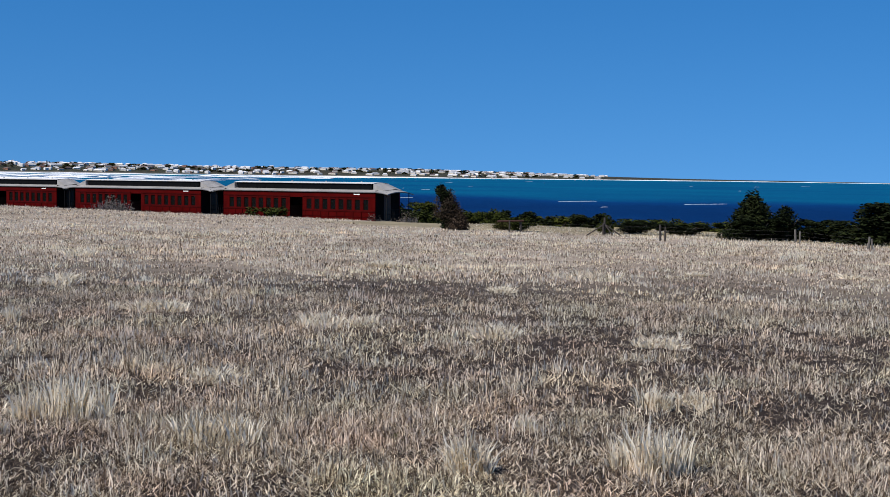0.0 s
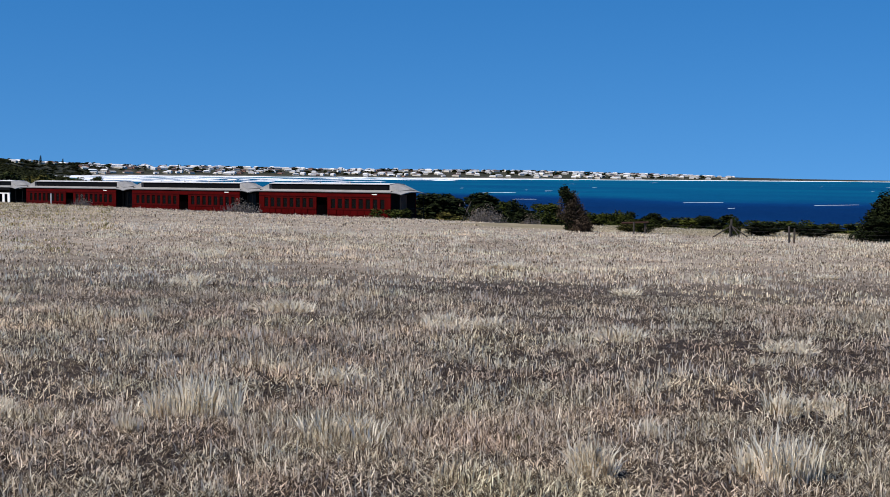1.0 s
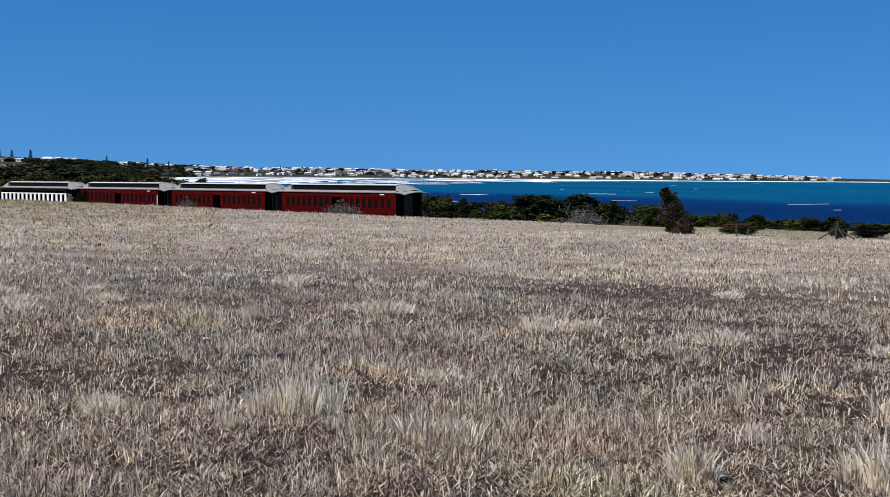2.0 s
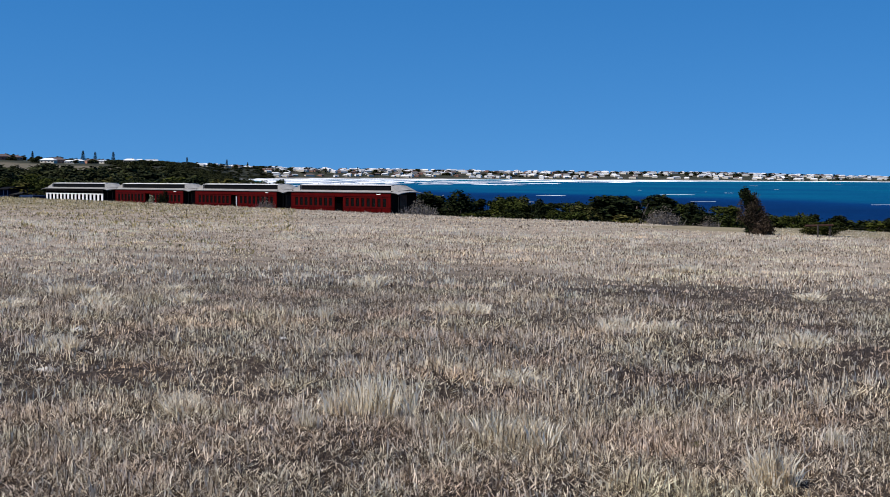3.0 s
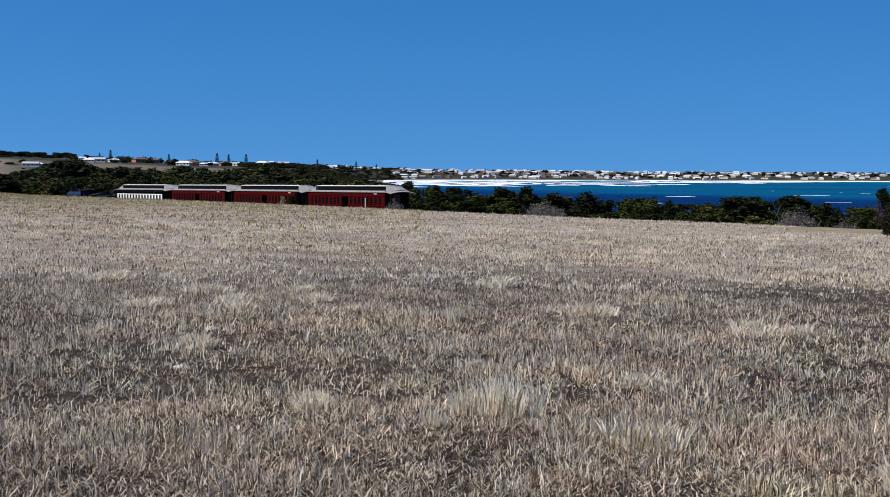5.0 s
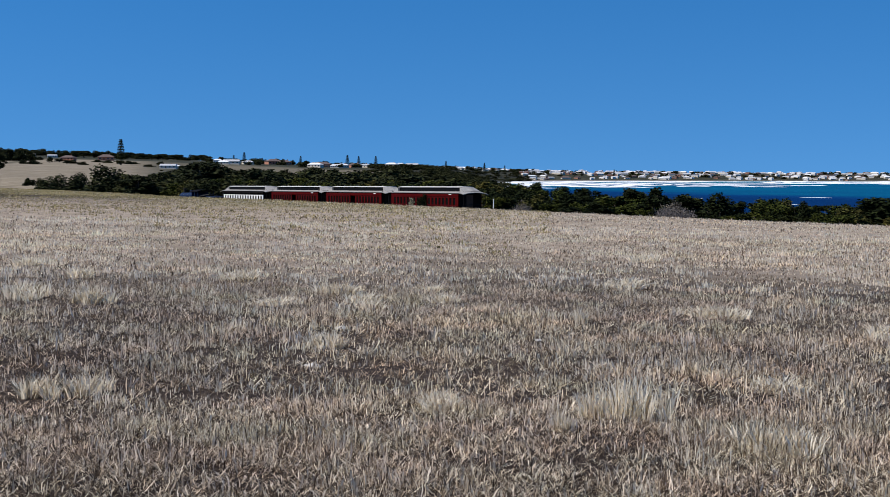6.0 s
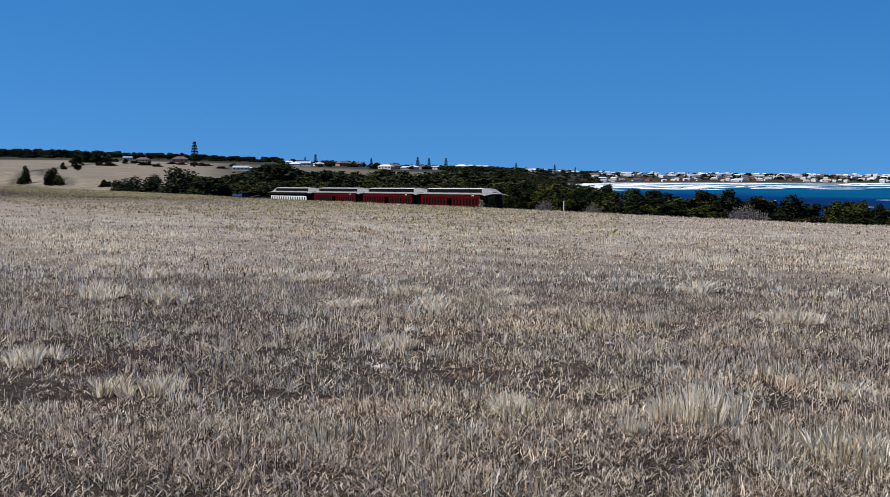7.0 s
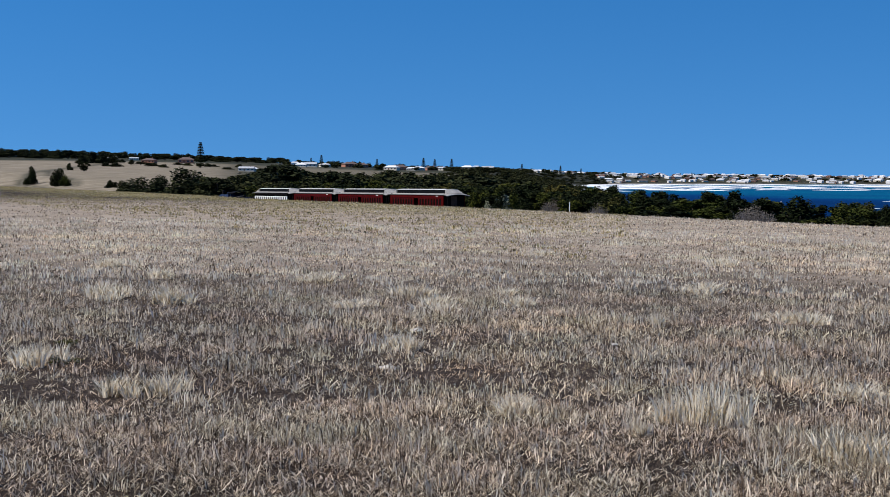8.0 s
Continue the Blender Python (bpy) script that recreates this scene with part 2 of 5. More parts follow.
def bulk(name, verts, faces, material, parent=None):
    """A mesh from arrays of vertices and of triangles or quads."""
    me = bpy.data.meshes.new(name)
    verts, faces = np.asarray(verts, np.float32), np.asarray(faces, np.int32)
    k = faces.shape[1]
    me.vertices.add(len(verts))
    me.vertices.foreach_set("co", verts.ravel())
    me.loops.add(faces.size)
    me.loops.foreach_set("vertex_index", faces.ravel())
    me.polygons.add(len(faces))
    me.polygons.foreach_set("loop_start", np.arange(0, faces.size, k, dtype=np.int32))
    me.update(calc_edges=True)
    me.validate()
    me.materials.append(material)
    ob = new(name, me)
    if parent is not None:
        ob.parent = parent
    return ob


rng = np.random.default_rng(7)
LATTICE = rng.random((256, 256))


def patches(x, y, size):
    """Smooth value noise, 0 to 1, over places x, y, in cells of that size."""
    x, y = np.asarray(x) / size + 1000.3, np.asarray(y) / size + 1000.7
    i, j = np.floor(x).astype(int), np.floor(y).astype(int)
    a, b = x - i, y - j
    a, b = a * a * (3 - 2 * a), b * b * (3 - 2 * b)
    p = lambda m, k: LATTICE[m % 256, k % 256]
    return (p(i, j) * (1 - a) + p(i + 1, j) * a) * (1 - b) + (p(i, j + 1) * (1 - a) + p(i + 1, j + 1) * a) * b


def step(x, a, b):
    t = np.clip((x - a) / (b - a), 0, 1)
    return t * t * (3 - 2 * t)


# ---------------- the plan: u along the railway (the way the train goes), v across it, towards the sea
HEADING = 56.12
ALONG = Vector((-math.sin(radians(HEADING)), math.cos(radians(HEADING)), 0))
ACROSS = Vector((math.cos(radians(HEADING)), math.sin(radians(HEADING)), 0))
TRACK = 67.85        # v of the railway's centre line
EDGE = 58.0          # v at which the paddock ends
SEA = -7.35


def rail_height(u):
    return -2.75 - 0.0078 * (u - 50)


def spot(u, v, z=0.0):
    p = ALONG * u + ACROSS * v
    return Vector((p.x, p.y, z))


def far_spot(bearing, distance):
    """x and y at a bearing (degrees to the left of +y) and a distance from the standpoint."""
    a = radians(bearing)
    return -math.sin(a) * distance, math.cos(a) * distance


SHORE_AZ, SHORE_D = (-25, -14, -6, 0, 5, 10, 20, 24, 27), (4500, 3900, 3000, 2550, 2450, 2450, 2000, 1500, 900)


def land(x, y):
    """The ground's height."""
    x, y = np.asarray(x, float), np.asarray(y, float)
    u, v = x * ALONG.x + y * ALONG.y, x * ACROSS.x + y * ACROSS.y
    d, az = np.hypot(x, y), np.degrees(np.arctan2(-x, y))
    field = -1.2 * np.clip(v, -200, EDGE) / EDGE - 0.02 * np.clip(patches(x, y, 1.3) - 0.5, -1, 1) * 3 - 0.25 * (patches(x, y, 23) - 0.5) * step(d, 10, 40)
    bed = -2.75 - 0.0078 * (np.clip(u, -100, 300) - 50) - 0.35
    strip = bed + 0.35 * (patches(x, y, 9) - 0.5)
    open_side = 1 - step(u, 35, 42)          # the paddock runs on to the fence where it looks over the sea
    field = field - 0.0207 * np.clip(v - EDGE, 0, 16) * open_side
    near = field + (strip - field) * step(v, EDGE + 0.3 + 12 * open_side, EDGE + 5.5 + 12 * open_side)
    near = np.where(np.abs(v - TRACK) < 2.2, bed, near)
    # the bay: the strip goes down to the water, and the far shore comes up again
    shore = np.interp(az, SHORE_AZ, SHORE_D)
    top = np.interp(az, (-20, -10, -3, 2, 10, 20, 26), (0.8, 3.0, 11.0, 14.0, 13.0, 14.0, 16.0))
    bay = near + (SEA - 2 - near) * step(v, 110, 190)
    bay = bay + (SEA + 0.5 + top * step(d - shore, 60, 330) + 1.5 * (patches(x, y, 160) - 0.5) - bay) * step(d - shore, -40, 30)
    # inland to the left: low scrub, then rising paddocks
    rise = np.interp(d, (150, 400, 900, 1100, 1500, 2500, 5000), (0, 2.9, 11.6, 16.2, 26.0, 28.0, 28.0)) * step(az, 27, 42)
    rise = rise + np.interp(d, (150, 400, 900, 1250, 1500, 5000), (0, 0.5, 5.5, 12.5, 13.5, 14.0)) * (1 - step(az, 27, 42))
    inland = near + (-3.2 + rise - near) * step(v, EDGE + 4, 105) + 1.2 * (patches(x, y, 140) - 0.5) * step(d, 200, 500)
    inland = np.where(v < EDGE, near + (rise - 1.9 - near) * step(d, 330, 520) * step(az, -60, 30), inland)
    w = step(az, 21.5, 26.5) * step(d, 90, 170)
    w = np.where((az > 100) | (az < -100), 1.0, w)
    return bay * (1 - w) + inland * w


def height(x, y):
    return float(land(np.array([x]), np.array([y]))[0])


# ---------------- ground: one sheet out to the horizon
def ground_sheet():
    az = np.radians(np.concatenate([np.arange(-180, -30, 6), np.arange(-30, 58, 0.3), np.arange(58, 180, 6)]))
    d = np.concatenate([[0.0, 1, 2], np.geomspace(3, 4900, 470)])
    a, r = np.meshgrid(az, d)
    x, y = -np.sin(a) * r, np.cos(a) * r
    z = land(x, y)
    n, m = a.shape
    i, j = np.meshgrid(np.arange(n - 1), np.arange(m), indexing="ij")
    k = (j + 1) % m
    faces = np.stack([i * m + j, (i + 1) * m + j, (i + 1) * m + k, i * m + k], -1).reshape(-1, 4)
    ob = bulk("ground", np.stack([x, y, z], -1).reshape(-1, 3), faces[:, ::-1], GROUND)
    u, v = x * ALONG.x + y * ALONG.y, x * ACROSS.x + y * ACROSS.y
    deg = np.degrees(a)
    deg = np.where(deg > 180, deg - 360, deg)
    # cover: red pale paddock, green sand, blue scrub
    wob = 40 * (patches(x, y, 60) - 0.5)
    scrub = step(v, EDGE + 3, EDGE + 8) * (1 - step(deg, 36, 39) * step(r + wob, 330, 370))
    scrub = np.where((deg < 36.5) & (r > 700), np.where(patches(x, y, 260) > 0.6, 0.7, 0.97), scrub)
    scrub = np.where((deg > 27.5) & (deg < 35) & (r + wob > 760) & (r < 1060), 0.45, scrub)
    scrub = np.maximum(scrub, step(r, 1150, 1200) * (deg > 30))
    scrub = np.where((u < 46) & (v > EDGE + 1) & (v < 79), 0.05, scrub)
    pale = step(r, 200, 330) * (deg > 25) + (deg < 9) * step(v, EDGE - 2, EDGE + 1) * (v < 100)
    pale = np.maximum(pale, step(v, 48, 52) * (v < 79) * (u < 46))
    lane = np.exp(-((deg - np.interp(r, (430, 500, 600, 715, 900, 1080, 1150), (45.1, 46.2, 45.6, 44.7, 43.3, 42.3, 41.6))) / 0.24) ** 2) * step(r, 420, 440) * (1 - step(r, 1130, 1150))
    lane = np.maximum(lane, np.exp(-((deg - np.interp(r, (420, 470, 540, 640, 715), (43.9, 44.0, 45.1, 45.0, 44.4))) / 0.2) ** 2) * step(r, 415, 425) * (1 - step(r, 700, 720)))
    scrub = np.maximum(scrub, 0.85 * lane)
    shore = np.interp(deg, SHORE_AZ, SHORE_D)
    sand = ((deg < 21.5) & (r > 600)) * step(r - shore, -60, -20) * (1 - step(r - shore, 70, 110))
    brow = 0.85 * step(v + 16 * (patches(x, y, 14) - 0.5), EDGE - 30, EDGE - 8) * step(deg, 17, 29) * (1 - step(r, 300, 380)) + 0.6 * (u < 44) * step(v, 51, 54) * (v < 79)      # greener grass on the far brow
    cover = ob.data.attributes.new("cover", "FLOAT_COLOR", "POINT")
    cover.data.foreach_set("color", np.stack([np.clip(pale, 0, 1), np.clip(sand, 0, 1), np.clip(scrub, 0, 1), np.clip(brow, 0, 1)], -1).astype(np.float32).ravel())
    far_bright = ob.data.attributes.new("far_bright", "FLOAT", "POINT")      # extra brightness away from the standpoint, put into the ground's colour
    far_bright.data.foreach_set("value", (0.9 * step(r + 12 * (patches(x, y, 7) - 0.5), 14, 36) * (v < EDGE + 1) * (1 - step(r, 90, 150))).astype(np.float32).ravel())
    ob.data.polygons.foreach_set("use_smooth", np.ones(len(ob.data.polygons), bool))
    return tagged(ob, "dry grazed paddock running down to scrubby coast and hills", "ground", kind="structure")


ground_sheet()


def sea_sheet():
    az = np.radians(np.arange(-100, 34, 1.0))
    d = np.geomspace(70, 4950, 150)
    a, r = np.meshgrid(az, d)
    x, y = -np.sin(a) * r, np.cos(a) * r
    n, m = a.shape
    i, j = np.meshgrid(np.arange(n - 1), np.arange(m - 1), indexing="ij")
    faces = np.stack([i * m + j, i * m + j + 1, (i + 1) * m + j + 1, (i + 1) * m + j], -1).reshape(-1, 4)
    ob = bulk("sea", np.stack([x, y, np.full_like(x, SEA)], -1).reshape(-1, 3), faces, WATER)
    deg = np.degrees(a)
    shore = np.interp(deg, SHORE_AZ, SHORE_D)
    reef = np.interp(deg, (-25, -5, 12, 20), (430, 420, 560, 700))
    shoal = 0.42 * step(r, reef * 0.85, reef * 1.35) + 0.25 * step(shore - r, 900, 100)
    att = ob.data.attributes.new("shoal", "FLOAT", "POINT")
    att.data.foreach_set("value", shoal.astype(np.float32).ravel())
    return tagged(ob, "deep blue and teal sea with small white caps", "sea", kind="structure")


sea_sheet()


def surf():
    """Breakers along the far beach: long low ragged ridges of foam."""
    r = random.Random(3)
    verts, faces = [], []

    def breaker(az0, az1, gap, tall, wide):
        n = max(4, int((az1 - az0) / 0.22))
        base = len(verts)
        phase = r.uniform(0, 50)
        middle = float(np.interp((az0 + az1) / 2, SHORE_AZ, SHORE_D))
        for i in range(n + 1):
            az = az0 + (az1 - az0) * i / n
            shore = float(np.interp(az, SHORE_AZ, SHORE_D))
            end = min(1, 4 * min(i, n - i) / n) ** 0.6
            d = middle - gap + 0.12 * (shore - middle) + 45 * noise.noise(Vector((az * 0.8, phase, 0))) * min(gap / 400 + 0.3, 1.5) * min(1, wide / 25)
            w = wide * end * (0.5 + 0.9 * abs(noise.noise(Vector((az * 2.5, phase, 3))))) + 0.5
            h = tall * end * (0.55 + 0.7 * abs(noise.noise(Vector((az * 3.1, phase, 9)))))
            for dd, hh in ((d - w * 0.5, 0.03), (d - w * 0.42, h), (d + w * 0.5, 0.08 + h * 0.2)):
                x, y = far_spot(az, dd)
                verts.append((x, y, SEA + hh))
        for i in range(n):
            for k in range(2):
                p = base + i * 3 + k
                faces.append((p, p + 1, p + 4, p + 3))

    for i in range(34):                       # inner white water
        az = r.uniform(-4, 24)
        breaker(az, az + r.uniform(0.8, 4.5), r.uniform(40, 300) * (1 if az > 7 else 0.7), r.uniform(0.3, 0.8), r.uniform(8, 34))
    for i in range(135):                      # line behind line of breakers further out
        az = r.uniform(-1, 25)
        shore = float(np.interp(az, SHORE_AZ, SHORE_D))
        near = 9.0 / shore
        out = math.radians(float(np.interp(az, (-2, 4, 9, 22), (0.16, 0.28, 0.46, 0.5))))
        d = 9.0 / (near + (max(out, near) - near) * r.random() ** 1.3)
        breaker(az, az + r.uniform(0.5, 3.6), shore - d, r.uniform(0.4, 1.2), d * r.uniform(0.004, 0.022))
    for i in range(50):
        az = r.uniform(-24, 2)
        breaker(az, az + r.uniform(1, 5), r.uniform(15, 160), r.uniform(0.5, 1.4), r.uniform(20, 60))
    for i in range(13):                       # white caps over the bay
        az, d = r.uniform(-22, 18), r.uniform(330, 1800)
        breaker(az, az + r.uniform(0.08, 0.5), float(np.interp(az, SHORE_AZ, SHORE_D)) - d, r.uniform(0.05, 0.16), r.uniform(0.5, 2.0) * d / 600)
    for az0, az1, d, tall, wide in ((8.0, 9.3, 568, 0.25, 2.6), (9.3, 10.8, 425, 0.2, 2.0), (2.4, 3.9, 633, 0.25, 2.6), (4.2, 6.2, 398, 0.2, 2.0), (1.5, 2.6, 470, 0.04, 0.5), (-6.6, -4.9, 455, 0.03, 0.4), (-12.2, -10.4, 448, 0.03, 0.4)):
        breaker(az0, az1, float(np.interp((az0 + az1) / 2, SHORE_AZ, SHORE_D)) - d, tall, wide)
    tagged(bulk("surf", verts, faces, FOAM), "white breakers rolling onto the far beach", "surf", kind="stuff")


surf()


# ---------------- the railway
def railway():
    tilt = pose(0, 0, 0, 0, 0, HEADING + 90)
    bm = bmesh.new()
    prof = ((-2.1, -0.4), (-1.5, -0.16), (1.5, -0.16), (2.1, -0.4))
    us = list(range(-60, 461, 10))
    rows = [[bm.verts.new(spot(u, TRACK + a, rail_height(u) + b + 0.02 * math.sin(u * 3.1 + a))) for a, b in prof] for u in us]
    for p, q in zip(rows, rows[1:]):
        for k in range(3):
            bm.faces.new((p[k], q[k], q[k + 1], p[k + 1]))
    line = tagged(new("railway_track"), "single railway line on a low ballast bed", "railway", kind="structure")
    part("ballast", bm, BALLAST, line)
    for side in (-0.8, 0.8):
        bm = bmesh.new()
        for h, w, z in ((0.03, 0.07, -0.015), (0.09, 0.02, -0.075), (0.02, 0.13, -0.13)):
            ends = []
            for u in (-60, 460):
                c = [spot(u, TRACK + side + a * w / 2, rail_height(u) + z + b * h / 2) for a, b in ((-1, -1), (1, -1), (1, 1), (-1, 1))]
                ends.append([bm.verts.new(p) for p in c])
            for k in range(4):
                bm.faces.new((ends[0][k], ends[0][(k + 1) % 4], ends[1][(k + 1) % 4], ends[1][k]))
        part("rail", bm, STEEL, line)
    proto = part("sleeper", bevelled(box(bmesh.new(), -0.12, -1.1, -0.27, 0.12, 1.1, -0.14), 0.015), SLEEPER, line)
    for i in range(290):
        u = 20 + i * 0.7
        o = proto if i == 0 else new("sleeper", proto.data)
        o.parent = line
        p = spot(u, TRACK, rail_height(u))
        o.matrix_basis = pose(p.x, p.y, p.z, 0, 0, HEADING + 90)


railway()

# ---------------- the train. A car's space: x ahead, y to its left (towards the paddock), z up from the rails
PITCH = 15.5
BODY = 13.3
HALF, WIDE = BODY / 2, 1.35
FLOOR, EAVE, CREST = 1.05, 3.13, 3.75


def arch(bm, x0, x1, half, z_edge, z_mid, thick=0.05, parts=10, drop0=0.0, drop1=0.0, steps=1):
    """A curved roof sheet from x0 to x1; drop0 and drop1 let its ends hang."""
    rings = []
    for i in range(steps + 1):
        f = i / steps
        x = x0 + (x1 - x0) * f
        d = drop0 * (1 - f) ** 2 + drop1 * f ** 2
        top, low = [], []
        for k in range(parts + 1):
            a = -1 + 2 * k / parts
            z = z_edge + (z_mid - z_edge) * (1 - a * a) - d
            top.append(bm.verts.new((x, a * half, z)))
            low.append(bm.verts.new((x, a * half * 0.985, z - thick)))
        rings.append(top + low[::-1])
    n = len(rings[0])
    for p, q in zip(rings, rings[1:]):
        for k in range(n):
            bm.faces.new((p[k], p[(k + 1) % n], q[(k + 1) % n], q[k]))
    bm.faces.new(rings[0][::-1])
    bm.faces.new(rings[-1])
    bmesh.ops.recalc_face_normals(bm, faces=list(bm.faces))
    return bm


def roof_parts(car):
    """The canvas roof with its hooded ends, and the clerestory along its middle."""
    over = HALF + 1.05
    bm = arch(bmesh.new(), -HALF, HALF, WIDE + 0.1, EAVE, EAVE + 0.18)
    arch(bm, HALF, over, WIDE + 0.1, EAVE, EAVE + 0.18, drop1=0.14, steps=5)
    arch(bm, -over, -HALF, WIDE + 0.1, EAVE, EAVE + 0.18, drop0=0.14, steps=5)
    part("roof", bm, ROOF_GREY, car, "pale grey canvas roof with hooded ends")
    ends = HALF - 0.55
    bm = box(bmesh.new(), -ends + 0.2, -0.74, EAVE + 0.1, ends - 0.2, 0.74, CREST - 0.07)
    cler = part("clerestory", bm, CLER_GLASS, car, "dark glazed clerestory")
    bar = None
    for side in (-1, 1):
        for i in range(15):
            x = -ends + 0.3 + i * (2 * ends - 0.6) / 14
            if bar is None:
                bar = part("mullion", box(bmesh.new(), -0.03, -0.005, EAVE + 0.14, 0.03, 0.005, CREST - 0.08), CLER_GLASS, cler)
                bar.matrix_basis = pose(x, side * 0.747, 0)
            else:
                share("mullion", bar, cler, x, side * 0.747, 0)
    # its bright top edge is painted on by the lighter canvas
    bm = arch(bmesh.new(), -ends, ends, 0.84, CREST - 0.07, CREST, parts=6, thick=0.03)
    part("clerestory_roof", bm, ROOF_HIGHLIGHT, cler)
    for s in (-1, 1):                        # sloping ends of the clerestory
        bm = bmesh.new()
        v = [bm.verts.new(p) for p in ((s * ends, -0.83, CREST - 0.11), (s * ends, 0, CREST - 0.01), (s * ends, 0.83, CREST - 0.11),
                                       (s * (HALF + 0.5), 0.95, EAVE + 0.1), (s * (HALF + 0.62), 0, EAVE + 0.2), (s * (HALF + 0.5), -0.95, EAVE + 0.1),
                                       (s * ends, 0.83, EAVE + 0.05), (s * ends, -0.83, EAVE + 0.05))]
        for f in ((0, 1, 4, 5), (1, 2, 3, 4), (2, 6, 3), (0, 5, 7), (0, 7, 6, 2, 1), (3, 6, 7, 5, 4)):
            bm.faces.new([v[i] for i in f])
        bmesh.ops.recalc_face_normals(bm, faces=list(bm.faces))
        part("clerestory_end", bm, ROOF_GREY, cler)
    proto = None
    for i in range(4):                       # roof ventilators
        x = -4.5 + 3 * i
        if proto is None:
            bm = rod(bmesh.new(), (0, 0, CREST - 0.03), (0, 0, CREST + 0.06), 0.07, 0.05, 8)
            proto = part("ventilator", bm, ROOF_GREY, car)
            proto.matrix_basis = pose(x, 0, 0)
        else:
            share("ventilator", proto, car, x, 0, 0)


def running_gear(car):
    bm = bmesh.new()
    for y in (-1.05, 1.05):
        box(bm, -HALF - 0.85, y - 0.06, FLOOR - 0.27, HALF + 0.85, y + 0.06, FLOOR - 0.03)
    for x in (-HALF - 0.85, HALF + 0.75):
        box(bm, x, -1.25, FLOOR - 0.27, x + 0.1, 1.25, FLOOR - 0.03)
    part("underframe", bm, BLACK_IRON, car)
    for y in (-0.9, 0.9):
        bm = rod(bmesh.new(), (-3.6, y, FLOOR - 0.3), (-1.3, y, 0.45), 0.02)
        rod(bm, (-1.3, y, 0.45), (1.3, y, 0.45), 0.02)
        rod(bm, (1.3, y, 0.45), (3.6, y, FLOOR - 0.3), 0.02)
        part("truss_rod", bm, BLACK_IRON, car)
    for x in (-4.6, 4.6):
        bm = bmesh.new()
        for y in (-0.98, 0.98):
            box(bm, x - 1.2, y - 0.05, 0.5, x + 1.2, y + 0.05, 0.66)
            for k in (-0.85, 0.85):
                box(bm, x + k - 0.14, y - 0.08, 0.3, x + k + 0.14, y + 0.08, 0.5)
        box(bm, x - 0.15, -1.0, 0.52, x + 0.15, 1.0, 0.76)
        bogie = part("bogie", bm, BLACK_IRON, car)
        for k in (-0.85, 0.85):
            bm = bmesh.new()
            rod(bm, (x + k, -0.9, 0.42), (x + k, 0.9, 0.42), 0.06)
            for y in (-0.8, 0.8):
                rod(bm, (x + k, y - 0.06, 0.42), (x + k, y + 0.06, 0.42), 0.42, sides=20)
            part("wheelset", bm, BLACK_IRON, bogie)
    for s in (-1, 1):
        bm = rod(bmesh.new(), (s * (HALF + 0.8), 0, 0.85), (s * (HALF + 1.12), 0, 0.85), 0.1, 0.08, 10)
        part("coupler", bm, BLACK_IRON, car)


def platforms(car, gates=True):
    """Open end platforms with their posts, railings and steps."""
    for s in (-1, 1):
        x0, x1 = s * HALF, s * (HALF + 0.88)
        bm = box(bmesh.new(), min(x0, x1), -1.3, FLOOR - 0.04, max(x0, x1), 1.3, FLOOR + 0.03)
        deck = part("platform", bm, BLACK_AND_SHADE, car)
        for y in (-1.22, -0.4, 0.4, 1.22):
            bm = rod(bmesh.new(), (x1 - s * 0.06, y, FLOOR), (x1 - s * 0.06, y, EAVE - 0.02 if abs(y) > 1 else FLOOR + 0.95), 0.028, sides=6)
            part("platform_post", bm, BLACK_IRON, deck)
        bm = bmesh.new()
        for z in (0.35, 0.65, 0.95):
            rod(bm, (x1 - s * 0.06, -1.22, FLOOR + z), (x1 - s * 0.06, 1.22, FLOOR + z), 0.018, sides=5)
        for i in range(13):
            y = -1.2 + 0.2 * i
            rod(bm, (x1 - s * 0.06, y, FLOOR), (x1 - s * 0.06, y, FLOOR + 0.95), 0.01, sides=4)
        part("railing", bm, BLACK_IRON, deck)
        for y in (-1.12, 1.12):
            bm = bmesh.new()
            for k, z in enumerate((0.42, 0.72)):
                box(bm, min(x0, x1) + 0.12, y - 0.16 + 0.1 * k * (1 if y < 0 else -1), z, max(x0, x1) - 0.12, y + 0.16 + 0.1 * k * (1 if y < 0 else -1), z + 0.04)
            for e in (min(x0, x1) + 0.12, max(x0, x1) - 0.16):
                box(bm, e, y - 0.04, 0.42, e + 0.04, y + 0.04, FLOOR)
            part("step", bm, BLACK_IRON, deck)


def window_places():
    """x of the middles of the eight windows on each side of the middle doorway."""
    return [s * (1.12 + 0.68 * i) for s in (-1, 1) for i in range(8)]


